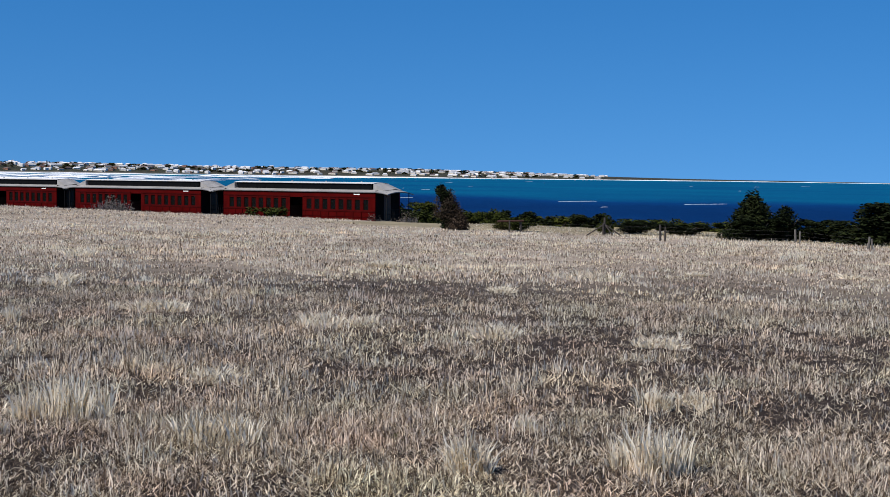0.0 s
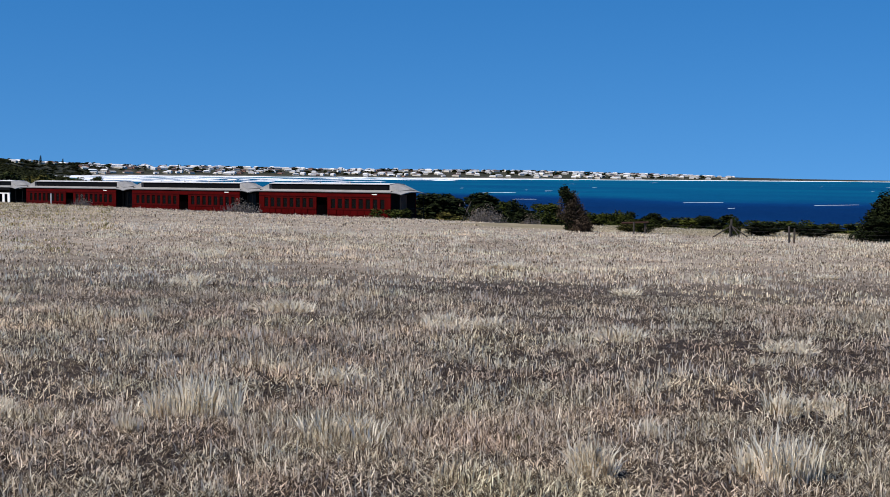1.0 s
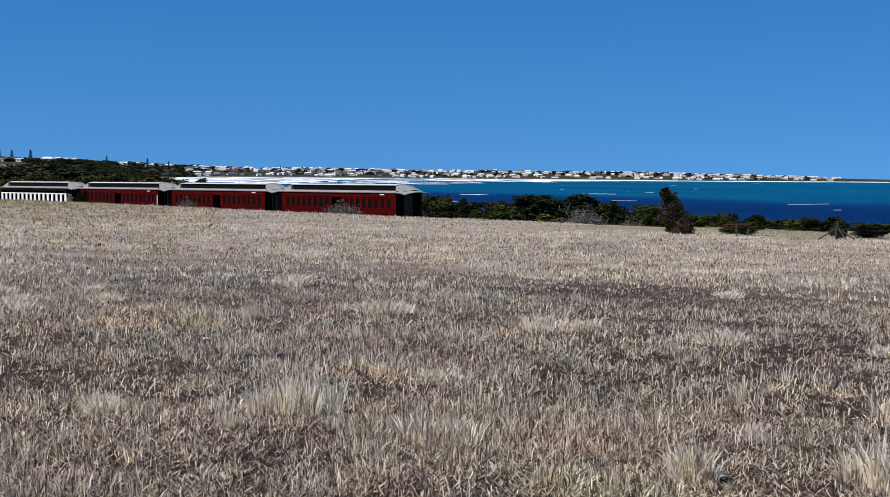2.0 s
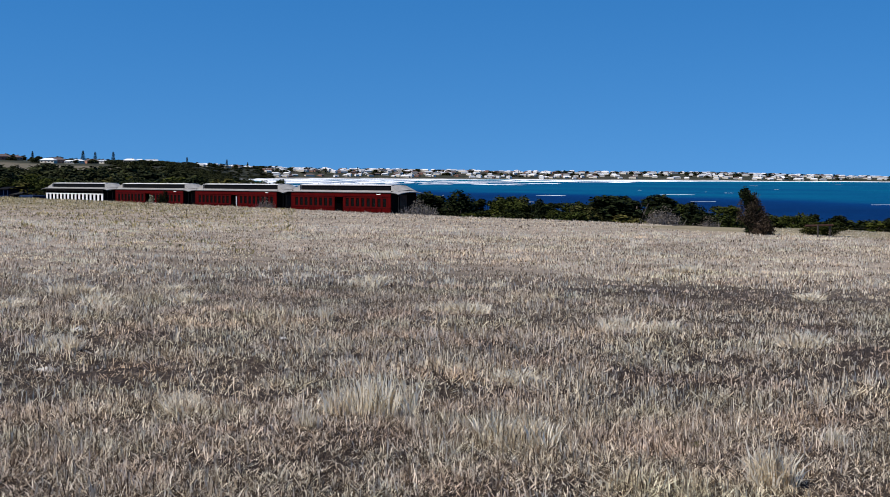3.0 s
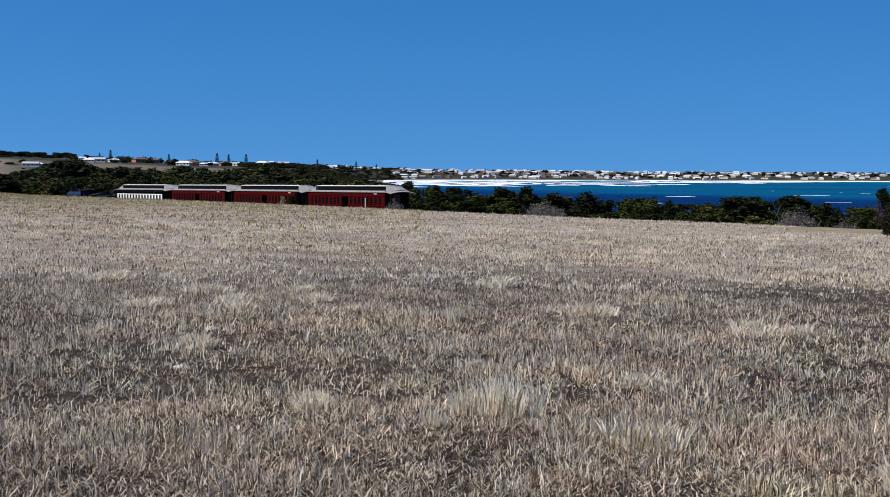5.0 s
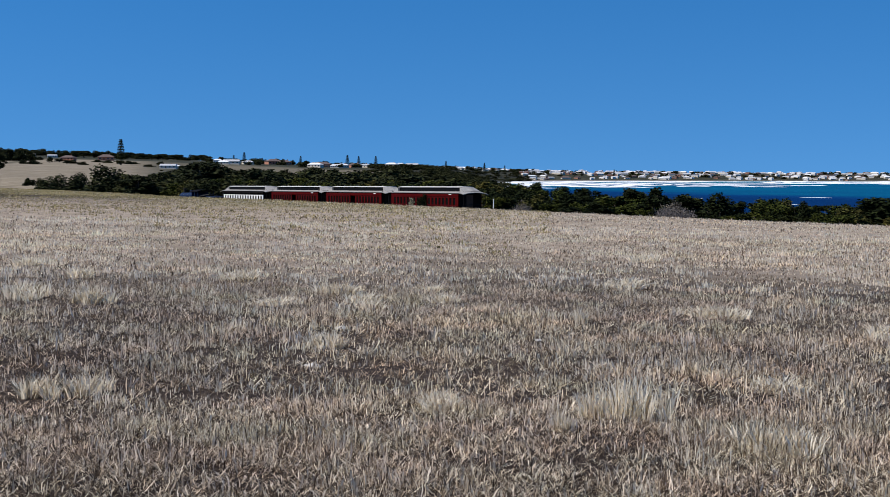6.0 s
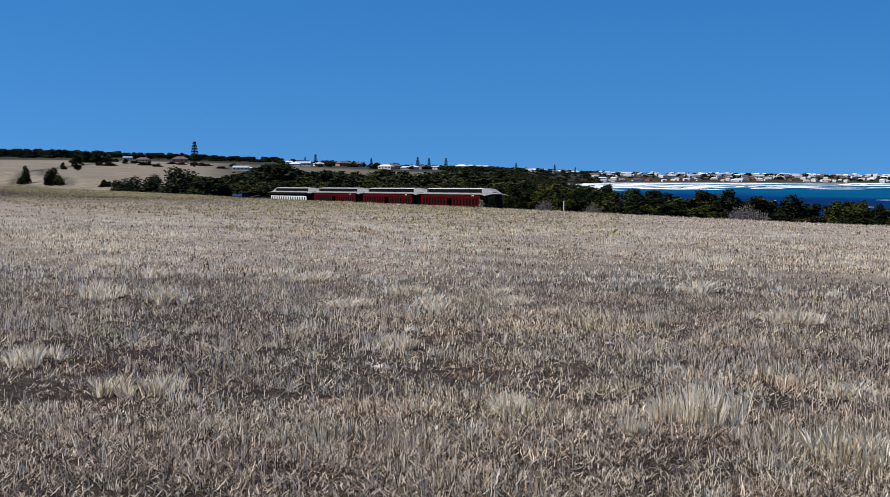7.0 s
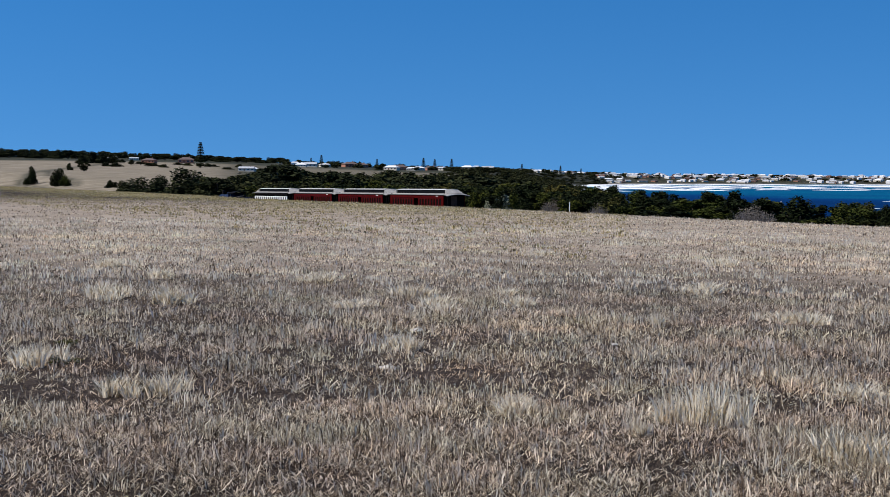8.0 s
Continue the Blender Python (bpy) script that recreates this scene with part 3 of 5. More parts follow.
def red_carriage(label):
    car = tagged(new("passenger_carriage"), label, "railway carriage", "carriages of the train")
    places, w, door = window_places(), 0.23, 0.56
    sill, head = 1.92, 2.72
    # each side wall: panels below and above, pillars between the openings, an open doorway in the middle
    for side in (-1, 1):
        y0, y1 = side * WIDE, side * (WIDE - 0.08)
        bm = bmesh.new()
        box(bm, -HALF, y0, head, HALF, y1, EAVE)
        for a, b in ((-HALF, -door), (door, HALF)):
            box(bm, a, y0, FLOOR - 0.12, b, y1, sill)
            cuts = sorted(p for p in places if a < p < b)
            edges = [a] + [e for p in cuts for e in (p - w, p + w)] + [b]
            for p, q in zip(edges[::2], edges[1::2]):
                box(bm, p, y0, sill, q, y1, head)
        wall = part("side_wall", bm, RED_PAINT, car, "red painted timber side")
        # raised mouldings: waist rail, lower rail, and strips between the windows
        bm = bmesh.new()
        for a, b in ((-HALF, -door), (door, HALF)):
            for z, h in ((sill - 0.09, 0.06), (head + 0.04, 0.05), (FLOOR - 0.1, 0.07), (1.5, 0.03)):
                box(bm, a, y0 + side * 0.002, z, b, y0 + side * 0.028, z + h)
        for p in places:
            for e in (p - 0.34, p + 0.34):
                if abs(e) > door:
                    box(bm, e - 0.018, y0 + side * 0.002, FLOOR, e + 0.018, y0 + side * 0.02, sill - 0.09)
        part("moulding", bm, DARK_RED, wall)
        frame_mesh = pane_mesh = None
        for p in places:
            if frame_mesh is None:
                bm = bmesh.new()
                box(bm, -w, -0.02, sill, -w + 0.035, 0.035, head)
                box(bm, w - 0.035, -0.02, sill, w, 0.035, head)
                box(bm, -w, -0.02, sill, w, 0.035, sill + 0.035)
                box(bm, -w, -0.02, head - 0.1, w, 0.035, head)
                frame_mesh = part("window_frame", bm, DARK_RED, wall)
                frame_mesh.matrix_basis = pose(p, side * (WIDE - 0.045), 0)
                pane_mesh = part("pane", box(bmesh.new(), -w + 0.03, -0.004, sill + 0.03, w - 0.03, 0.004, head - 0.09), GLASS, wall)
                pane_mesh.matrix_basis = pose(p, side * (WIDE - 0.05), 0)
            else:
                share("window_frame", frame_mesh, wall, p, side * (WIDE - 0.045), 0)
                share("pane", pane_mesh, wall, p, side * (WIDE - 0.05), 0)
        bm = box(bmesh.new(), 5.0, y0 + side * 0.003, 2.93, 5.5, y0 + side * 0.012, 2.99)
        o = part("name_plate", bm, WHITE_PAINT, wall, "small white lettered plate")
        o.matrix_basis = pose(-10.4, 0, 0)
    for s in (-1, 1):
        bm = box(bmesh.new(), s * HALF, -WIDE + 0.09, FLOOR - 0.1, s * (HALF - 0.06), -0.4, EAVE + 0.1)
        box(bm, s * HALF, 0.4, FLOOR - 0.1, s * (HALF - 0.06), WIDE - 0.09, EAVE + 0.1)
        box(bm, s * HALF, -0.4, 2.95, s * (HALF - 0.06), 0.4, EAVE + 0.1)
        # black gives the shade of the open end under its hood
        end = part("end_wall", bm, BLACK_AND_SHADE, car, "dark end wall")
        part("end_door", box(bmesh.new(), s * (HALF - 0.02), -0.39, FLOOR, s * (HALF - 0.05), 0.39, 2.94), WOOD_DARK, end)
    part("floor_boards", box(bmesh.new(), -HALF + 0.07, -WIDE + 0.09, FLOOR - 0.06, HALF - 0.07, WIDE - 0.09, FLOOR), WOOD_DARK, car)
    part("ceiling_boards", box(bmesh.new(), -HALF + 0.07, -WIDE + 0.1, EAVE - 0.05, HALF - 0.07, WIDE - 0.1, EAVE - 0.02), WOOD_DARK, car)
    part("backing_panel", box(bmesh.new(), -HALF + 0.1, -0.3, FLOOR + 0.01, HALF - 0.1, -0.26, EAVE - 0.06), WOOD_DARK, car)
    proto = None
    for i in range(9):
        x = -HALF + 0.5 + i * 1.45
        if abs(x) < 0.7:
            continue
        if proto is None:
            bm = box(bmesh.new(), -0.25, -0.2, FLOOR + 0.3, 0.25, 1.2, FLOOR + 0.46)
            box(bm, -0.3, -0.2, FLOOR + 0.02, -0.2, 1.2, FLOOR + 1.1)
            proto = part("bench_seat", bm, SEAT_BROWN, car)
            proto.matrix_basis = pose(x, 0, 0)
        else:
            share("bench_seat", proto, car, x, 0, 0)
    roof_parts(car)
    platforms(car)
    running_gear(car)
    return car


def slatted_carriage():
    car = tagged(new("slatted_carriage"), "open-sided excursion carriage with white upright slats", "railway carriage", "carriages of the train")
    for side in (-1, 1):
        y = side * WIDE
        bm = box(bmesh.new(), -HALF, y, FLOOR - 0.12, HALF, y - side * 0.07, 1.25)
        wall = part("lower_panel", bm, WHITE_PAINT, car)
        part("top_rail", box(bmesh.new(), -HALF, y + side * 0.012, 2.5, HALF, y - side * 0.08, 2.6), WHITE_PAINT, car)
        part("eave_board", box(bmesh.new(), -HALF, y, 2.86, HALF, y - side * 0.07, EAVE), BLACK_AND_SHADE, car)
        slat = None
        for i in range(16):
            x = -HALF + 0.2 + i * (BODY - 0.4) / 15
            if slat is None:
                slat = part("slat", bevelled(box(bmesh.new(), -0.19, -0.03, 1.2, 0.19, 0.03, 2.54), 0.01), WHITE_PAINT, car)
                slat.matrix_basis = pose(x, y - side * 0.035, 0)
            else:
                share("slat", slat, car, x, y - side * 0.035, 0)
        post = None
        for i in range(7):
            x = -HALF + 0.08 + i * (BODY - 0.16) / 6
            if post is None:
                post = part("roof_post", box(bmesh.new(), -0.05, -0.04, 2.6, 0.05, 0.04, 2.88), BLACK_AND_SHADE, car)
                post.matrix_basis = pose(x, y - side * 0.04, 0)
            else:
                share("roof_post", post, car, x, y - side * 0.04, 0)
    part("floor_boards", box(bmesh.new(), -HALF, -WIDE + 0.08, FLOOR - 0.06, HALF, WIDE - 0.08, FLOOR), WOOD_DARK, car)
    # black sheet added behind the slats so that their gaps look shaded
    part("backing_panel", box(bmesh.new(), -HALF + 0.1, -0.3, FLOOR, HALF - 0.1, -0.26, EAVE - 0.06), BLACK_AND_SHADE, car)
    # end walls coloured black for the shade on the platforms
    for s in (-1, 1):
        part("end_wall", box(bmesh.new(), s * HALF, -WIDE + 0.09, FLOOR, s * (HALF - 0.06), WIDE - 0.09, EAVE + 0.1), BLACK_AND_SHADE, car)
    roof_parts(car)
    platforms(car)
    running_gear(car)
    return car


def locomotive():
    eng = tagged(new("locomotive"), "blue and black vintage railway engine hauling the carriages", "locomotive")
    # frames and wheels
    part("frame_plate", box(bmesh.new(), -5.6, -1.0, 0.7, 5.6, 1.0, 1.0), BLACK_IRON, eng)
    for x in (-4.3, -2.4, -0.5, 1.4, 3.6, 4.7):
        r = 0.62 if -3 < x < 2 else 0.42
        bm = rod(bmesh.new(), (x, -0.85, r), (x, 0.85, r), 0.08, sides=8)
        for y in (-0.78, 0.78):
            rod(bm, (x, y - 0.06, r), (x, y + 0.06, r), r, sides=22)
        part("wheelset", bm, BLACK_IRON, eng)
    # running board, boiler, side tanks, cab
    part("running_board", box(bmesh.new(), -5.6, -1.25, 1.05, 5.6, 1.25, 1.14), BLACK_AND_SHADE, eng)
    bm = rod(bmesh.new(), (-1.6, 0, 2.05), (5.1, 0, 2.05), 0.68, sides=24)
    boiler = part("boiler", bm, BLUE_PAINT, eng, "dark blue boiler")
    for x in (0.2, 1.9, 3.6):
        part("boiler_band", rod(bmesh.new(), (x - 0.03, 0, 2.05), (x + 0.03, 0, 2.05), 0.695, sides=24), BRASS, boiler)
    part("chimney", rod(rod(bmesh.new(), (4.4, 0, 2.6), (4.4, 0, 3.3), 0.19, 0.24, 14), (4.4, 0, 3.3), (4.4, 0, 3.38), 0.3, 0.28, 14), BLACK_IRON, eng)
    part("steam_dome", rod(bmesh.new(), (1.7, 0, 2.6), (1.7, 0, 3.1), 0.3, 0.2, 16), BLUE_PAINT, eng)
    for y in (-1.05, 1.05):
        bm = bevelled(box(bmesh.new(), -1.5, y - 0.2, 1.15, 3.0, y + 0.2, 2.4), 0.04, 2)
        part("side_tank", bm, BLUE_PAINT, eng, "blue side tank")
    bm = bmesh.new()
    for y in (-1.25, 1.19):
        box(bm, -4.0, y, 1.15, -1.6, y + 0.06, 2.15)
        for x in (-4.0, -2.9, -1.72):
            box(bm, x, y, 2.15, x + 0.12, y + 0.06, 2.95)
    box(bm, -1.66, -1.19, 1.15, -1.6, 1.19, 2.95)
    part("cab", bm, BLUE_PAINT, eng, "blue cab with open sides")
    part("cab_roof", arch(bmesh.new(), -4.2, -1.4, 1.4, 2.93, 3.2), BLACK_AND_SHADE, eng)
    bm = bevelled(box(bmesh.new(), -5.6, -1.2, 1.15, -4.1, 1.2, 2.3), 0.04, 2)
    part("bunker", bm, BLACK_AND_SHADE, eng)
    bm = bmesh.new()
    bmesh.ops.create_grid(bm, x_segments=14, y_segments=20, size=0.5, matrix=Matrix.Translation((-4.85, 0, 2.3)) @ Matrix.Diagonal((1.3, 2.2, 1, 1)))
    for v in bm.verts:
        v.co.z += 0.25 * (1 - abs(v.co.y)) + 0.12 * noise.noise(v.co * 6)
    part("coal", bm, COAL, eng)
    part("buffer_beam", box(bmesh.new(), 5.6, -1.25, 0.75, 5.72, 1.25, 1.15), RED_PAINT, eng)
    part("buffer_beam", box(bmesh.new(), -5.72, -1.25, 0.75, -5.6, 1.25, 1.15), RED_PAINT, eng)
    return eng


def flat_wagon():
    car = tagged(new("water_wagon"), "low dark service wagon between engine and carriages", "railway wagon")
    part("frame_plate", box(bmesh.new(), -1.9, -1.1, 0.75, 1.9, 1.1, 1.05), BLACK_IRON, car)
    bm = bevelled(box(bmesh.new(), -1.8, -1.15, 1.06, 1.8, 1.15, 2.25), 0.06, 2)
    part("tank", bm, BLUE_PAINT, car)
    part("filler", rod(bmesh.new(), (0, 0, 2.2), (0, 0, 2.45), 0.25, sides=12), BLACK_IRON, car)
    for x in (-1.1, 1.1):
        bm = rod(bmesh.new(), (x, -0.85, 0.42), (x, 0.85, 0.42), 0.07)
        for y in (-0.8, 0.8):
            rod(bm, (x, y - 0.06, 0.42), (x, y + 0.06, 0.42), 0.42, sides=18)
        part("wheelset", bm, BLACK_IRON, car)
    return car


REAR_AT, SPEED = 50.2, 9.32      # u of the last body's rear end at the start; metres a second
last = red_carriage("dark red wooden carriage with clerestory roof, last of the train")
middle = copy_thing(last, pose(0, 0, 0))
middle["label"] = "dark red wooden carriage with open end platforms"
third = copy_thing(last, pose(0, 0, 0))
third["label"] = "dark red wooden carriage behind the slatted one"
TRAIN = [(last, HALF), (middle, PITCH + HALF), (third, 2 * PITCH + HALF), (slatted_carriage(), 3 * PITCH + HALF + 0.5), (flat_wagon(), 65.9), (locomotive(), 74.6)]


def train_pose(u):
    p = spot(u, TRACK, rail_height(u))
    return pose(p.x, p.y, p.z, 0, 0.447, HEADING + 90)


def motions():
    """The train runs on down the line at an even speed."""
    for car, ahead in TRAIN:
        walk(car, [(t, train_pose(REAR_AT + ahead + SPEED * t)) for t in (0, 2, 4, 6, 8)])


# ---------------- plants
def leaf_cloud(lumps, count, size, seed, flat=0.35, shell=0.55):
    """Many small leaf sprays over the lumps (x, y, z, radius x, radius z) of a crown: arrays of vertices and quads."""
    g = np.random.default_rng(seed)
    lumps = np.array(lumps, float)
    weight = lumps[:, 3] ** 2
    pick = g.choice(len(lumps), count, p=weight / weight.sum())
    way = g.normal(size=(count, 3))
    way /= np.linalg.norm(way, axis=1, keepdims=True)
    far = (shell + (1 - shell) * g.random((count, 1))) * (1 + 0.12 * g.normal(size=(count, 1)))
    rad = lumps[pick][:, [3, 3, 4]]
    c = lumps[pick][:, :3] + way * rad * far
    a = g.normal(size=(count, 3))
    a[:, 2] *= flat
    a /= np.linalg.norm(a, axis=1, keepdims=True)
    b = np.cross(a, way + 0.6 * g.normal(size=(count, 3)))
    b /= np.linalg.norm(b, axis=1, keepdims=True)
    s = size * (0.6 + 0.8 * g.random((count, 1)))
    a, b = a * s, b * s * 0.55
    v = np.stack([c - a, c + b * 0.9, c + a, c - b], 1)
    v[:, :, 2] = np.maximum(v[:, :, 2], 0.01)
    return v.reshape(-1, 3), np.arange(count * 4).reshape(-1, 4)


def stems(bm, seed, count, top, spread, thick):
    r = random.Random(seed)
    for i in range(count):
        a = r.uniform(0, 6.283)
        mid = Vector((math.cos(a) * spread * 0.35, math.sin(a) * spread * 0.35, top * 0.45))
        end = Vector((math.cos(a) * spread * r.uniform(0.6, 1), math.sin(a) * spread * r.uniform(0.6, 1), top * r.uniform(0.7, 0.95)))
        rod(bm, (r.uniform(-0.04, 0.04), r.uniform(-0.04, 0.04), -0.08), mid, thick, thick * 0.7, 5)
        rod(bm, mid, end, thick * 0.7, thick * 0.25, 5)
    return bm


def crown(kind, seed):
    """Lumps of a crown one metre wide and one metre high."""
    r = random.Random(seed)
    out = []
    if kind == "mound":
        for i in range(11):
            a, d = r.uniform(0, 6.283), 0.36 * math.sqrt(r.random())
            rad = r.uniform(0.13, 0.22)
            z = r.uniform(0.12, 0.62) * (1 - d * 0.9)
            out.append((math.cos(a) * d, math.sin(a) * d, z, rad, rad * 1.15))
        out += [(0, 0, 0.45, 0.27, 0.42), (0.08, 0.02, 0.78, 0.15, 0.2), (-0.16, 0, 0.62, 0.17, 0.25)]
    elif kind == "flat":
        for i in range(15):
            a, d = r.uniform(0, 6.283), 0.42 * math.sqrt(r.random())
            rad = r.uniform(0.08, 0.16)
            out.append((math.cos(a) * d, math.sin(a) * d, r.uniform(0.45, 0.86), rad, rad * 1.0))
        out += [(0, 0, 0.35, 0.3, 0.3)]
    elif kind == "cone":
        for i in range(24):
            z = i / 24
            w = 0.36 * (1 - z) ** 0.7 + 0.05
            a = r.uniform(0, 6.283)
            out.append((math.cos(a) * w * 0.5 - 0.1 * z, math.sin(a) * w * 0.5, 0.08 + z * 0.84, w * 0.7, 0.12))
    elif kind == "tree":
        for i in range(16):
            a, d = r.uniform(0, 6.283), 0.38 * math.sqrt(r.random())
            rad = r.uniform(0.1, 0.18)
            out.append((math.cos(a) * d, math.sin(a) * d, r.uniform(0.36, 0.88) - d * 0.25, rad, rad * 0.8))
        out += [(0, 0, 0.55, 0.26, 0.26)]
    return out


KINDS = {  # crown, seed, leaves, leaf size, leaf material, bark, stem count, stem thickness
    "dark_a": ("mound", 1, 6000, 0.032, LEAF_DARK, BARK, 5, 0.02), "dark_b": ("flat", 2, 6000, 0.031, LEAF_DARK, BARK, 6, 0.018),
    "green_a": ("mound", 3, 5000, 0.031, LEAF_GREEN, BARK, 5, 0.016), "green_b": ("flat", 4, 5000, 0.031, LEAF_GREEN, BARK, 6, 0.016),
    "olive": ("mound", 5, 3400, 0.038, LEAF_OLIVE, BARK, 6, 0.015), "silver": ("mound", 6, 1500, 0.045, LEAF_SILVER, TWIG, 6, 0.014),
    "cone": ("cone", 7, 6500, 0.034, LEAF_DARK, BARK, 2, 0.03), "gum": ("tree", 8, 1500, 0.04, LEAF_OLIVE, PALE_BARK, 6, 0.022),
    "far_a": ("tree", 9, 4200, 0.036, LEAF_FAR, BARK, 4, 0.03), "far_b": ("mound", 10, 4200, 0.036, LEAF_FAR, BARK, 3, 0.03),
}
PLANTED = {}


def plant_body(kind):
    if kind == "dry":
        bush = new("dry_bush")
        r = random.Random(31)
        bm = bmesh.new()
        for i in range(380):
            a, d = r.uniform(0, 6.283), 0.46 * math.sqrt(r.random())
            foot = Vector((math.cos(a) * d * 0.6, math.sin(a) * d * 0.6, -0.05))
            tip = foot + Vector((r.gauss(0, 0.13), r.gauss(0, 0.13), r.uniform(0.72, 1.0) * (1.08 - d * 0.55)))
            mid = foot.lerp(tip, 0.5) + Vector((r.gauss(0, 0.03), r.gauss(0, 0.03), 0))
            rod(bm, foot, mid, 0.009, 0.007, 3)
            rod(bm, mid, tip, 0.007, 0.003, 3)
        part("twig_crown", bm, TWIG, bush)
        v, f = leaf_cloud([(x, y, z * 0.6 + 0.42, q, w) for x, y, z, q, w in crown("mound", 32)], 1300, 0.026, 32)
        bulk("dead_leaf_crown", v, f, LEAF_GREY, bush)
        return bush
    shape, seed, count, size, leaf, bark, n, thick = KINDS[kind]
    bush = new("tree" if kind in ("gum", "cone", "far_a", "far_b") else "bush")
    part("trunk" if n < 5 else "stems", stems(bmesh.new(), seed, n, 0.85 if shape != "mound" else 0.7, 0.33 if shape != "cone" else 0.08, thick), bark, bush)
    v, f = leaf_cloud(crown(shape, seed), count, size, seed + 100)
    bulk("foliage", v, f, leaf, bush)
    return bush


LABELS = {
    "dark_a": ("dense dark green coastal bush beside the railway", "bush"), "dark_b": ("dark spreading coastal bush with gaps", "bush"),
    "green_a": ("rounded green coastal wattle bush", "bush"), "green_b": ("low spreading bright green bush", "bush"),
    "olive": ("olive green sunlit coastal shrub", "bush"), "silver": ("silvery grey saltbush at the scrub's edge", "bush"),
    "dry": ("dead grey twiggy bush at the paddock edge", "bush"), "cone": ("dark pointed evergreen standing by the fence", "tree"),
    "gum": ("slender pale-trunked gum tree above the scrub", "tree"), "far_a": ("distant dark spreading tree on the rise", "tree"),
    "far_b": ("distant dark round-headed tree", "tree"),
}


def plant(kind, x, y, width, tall, turn=None):
    """A plant of that kind on the ground at x, y."""
    turn = random.uniform(0, 360) if turn is None else turn
    m = pose(x, y, height(x, y) - 0.05, 0, 0, turn) @ Matrix.Diagonal((width, width, tall, 1))
    if kind not in PLANTED:
        PLANTED[kind] = plant_body(kind)
        ob = PLANTED[kind]
        tagged(ob, *LABELS[kind], "railway scrub" if kind[:3] != "far" else "distant trees")
    else:
        ob = copy_thing(PLANTED[kind], pose(0, 0, 0))
    ob.matrix_basis = m
    return ob


def grove(name, label, rows):
    """Woods too many to count: rows of kind, x, y, width and height, as one mesh."""
    vs, fs, base = [], [], 0
    for k, (kind, x, y, width, tall) in enumerate(rows):
        shape, seed, count, size = KINDS[kind][:4]
        v, f = leaf_cloud(crown(shape, seed + k % 5), 1000, 0.06, 300 + k)
        vs.append(v * (width, width, tall) + (x, y, height(x, y) - 0.1))
        fs.append(f + base)
        base += len(v)
    tagged(bulk(name, np.concatenate(vs), np.concatenate(fs), LEAF_FAR), label, "trees", kind="stuff")


def plant_top(kind, u, v, width, top, turn=None):
    """The same by the railway's u and v and the height of its top."""
    p = spot(u, v)
    return plant(kind, p.x, p.y, width * 1.1, max(0.5, top - height(p.x, p.y)), turn)


random.seed(11)
for row in (  # beyond the line, where it passes the open sea
        ("olive", 64.7, 74, 3.2, -0.45), ("dark_b", 63.0, 78, 5.6, 0.25), ("dry", 55.5, 72, 2.4, -0.6), ("dark_a", 54.7, 74.5, 2.5, 0.0),
        ("green_a", 51.4, 74, 2.6, -0.75), ("green_b", 46.7, 75, 2.0, -0.9), ("green_a", 48.3, 78, 2.2, -0.75), ("dark_b", 46.5, 78, 2.2, -1.0),
        ("green_b", 44.7, 80, 3.8, -1.1), ("dark_b", 41.5, 80, 2.8, -1.12), ("green_b", 38.2, 80, 4.2, -1.05), ("green_a", 35.3, 80, 2.8, -1.25),
        ("green_b", 31.5, 79, 3.6, -1.2), ("olive", 29.0, 80, 3.2, -1.25), ("dark_b", 18.2, 56, 2.3, 0.0), ("dark_a", 16.9, 56, 2.3, -0.05),
        ("dark_a", 15.2, 54.5, 2.8, 0.5), ("dark_b", 13.7, 54.4, 3.2, 0.62), ("dark_a", 11.6, 54.7, 3.0, 0.45)):
    plant_top(row[0], row[1], row[2], row[3] * 1.15, row[4] + (0.12 + random.uniform(-0.15, 0.2) if row[1] < 49 else 0.05))
for row in (  # the taller scrub further along the line
        ("dark_a", 80.2, 76, 4.8, 0.5), ("green_a", 74.7, 76, 3.6, -0.1), ("dark_a", 71.3, 76.5, 2.4, -0.1), ("green_b", 67.0, 75, 3.0, -0.2),
        ("olive", 66.2, 77, 3.0, -0.4), ("dry", 81.4, 72, 3.2, -0.5), ("dark_b", 94.3, 80, 4.0, 0.65), ("green_b", 93.3, 77, 6.0, 0.05),
        ("dark_b", 88.0, 77, 5.0, 0.0), ("dark_a", 101.7, 76.5, 4.8, 0.25), ("olive", 106.6, 76, 4.4, -0.1), ("green_b", 112.0, 75, 4.0, -0.3),
        ("gum", 129.5, 85, 4.6, 1.3), ("gum", 126.5, 84, 3.6, 0.9), ("dark_a", 135.8, 85, 6.0, 1.4), ("silver", 122.2, 72.5, 3.2, 0.05),
        ("dry", 113.0, 73, 2.6, -0.6), ("olive", 116.5, 76, 3.4, -0.1)):
    plant_top(*row)
for row in (  # trees behind the line at the foot of the rise
        ("far_a", 174.7, 100, 10.6, 2.1), ("far_a", 234.7, 90, 11.5, 4.6), ("far_b", 189.7, 84, 9.0, 2.5), ("far_a", 197.5, 86, 8.0, 2.9),
        ("far_b", 173.3, 87, 7.0, 2.5), ("far_a", 163.3, 86, 5.6, 2.0), ("far_b", 265.0, 80, 12.0, 3.9), ("far_a", 250.0, 80, 9.0, 2.0),
        ("far_b", 281.0, 79, 9.0, 2.2), ("far_b", 296.0, 78, 9.5, 1.8), ("far_a", 240.0, 79, 9.5, 1.7), ("far_b", 222.0, 82, 9.0, 2.6),
        ("far_b", 310.0, 78, 5.0, 0.9), ("far_a", 212.0, 92, 9.0, 3.0)):
    plant_top(*row)
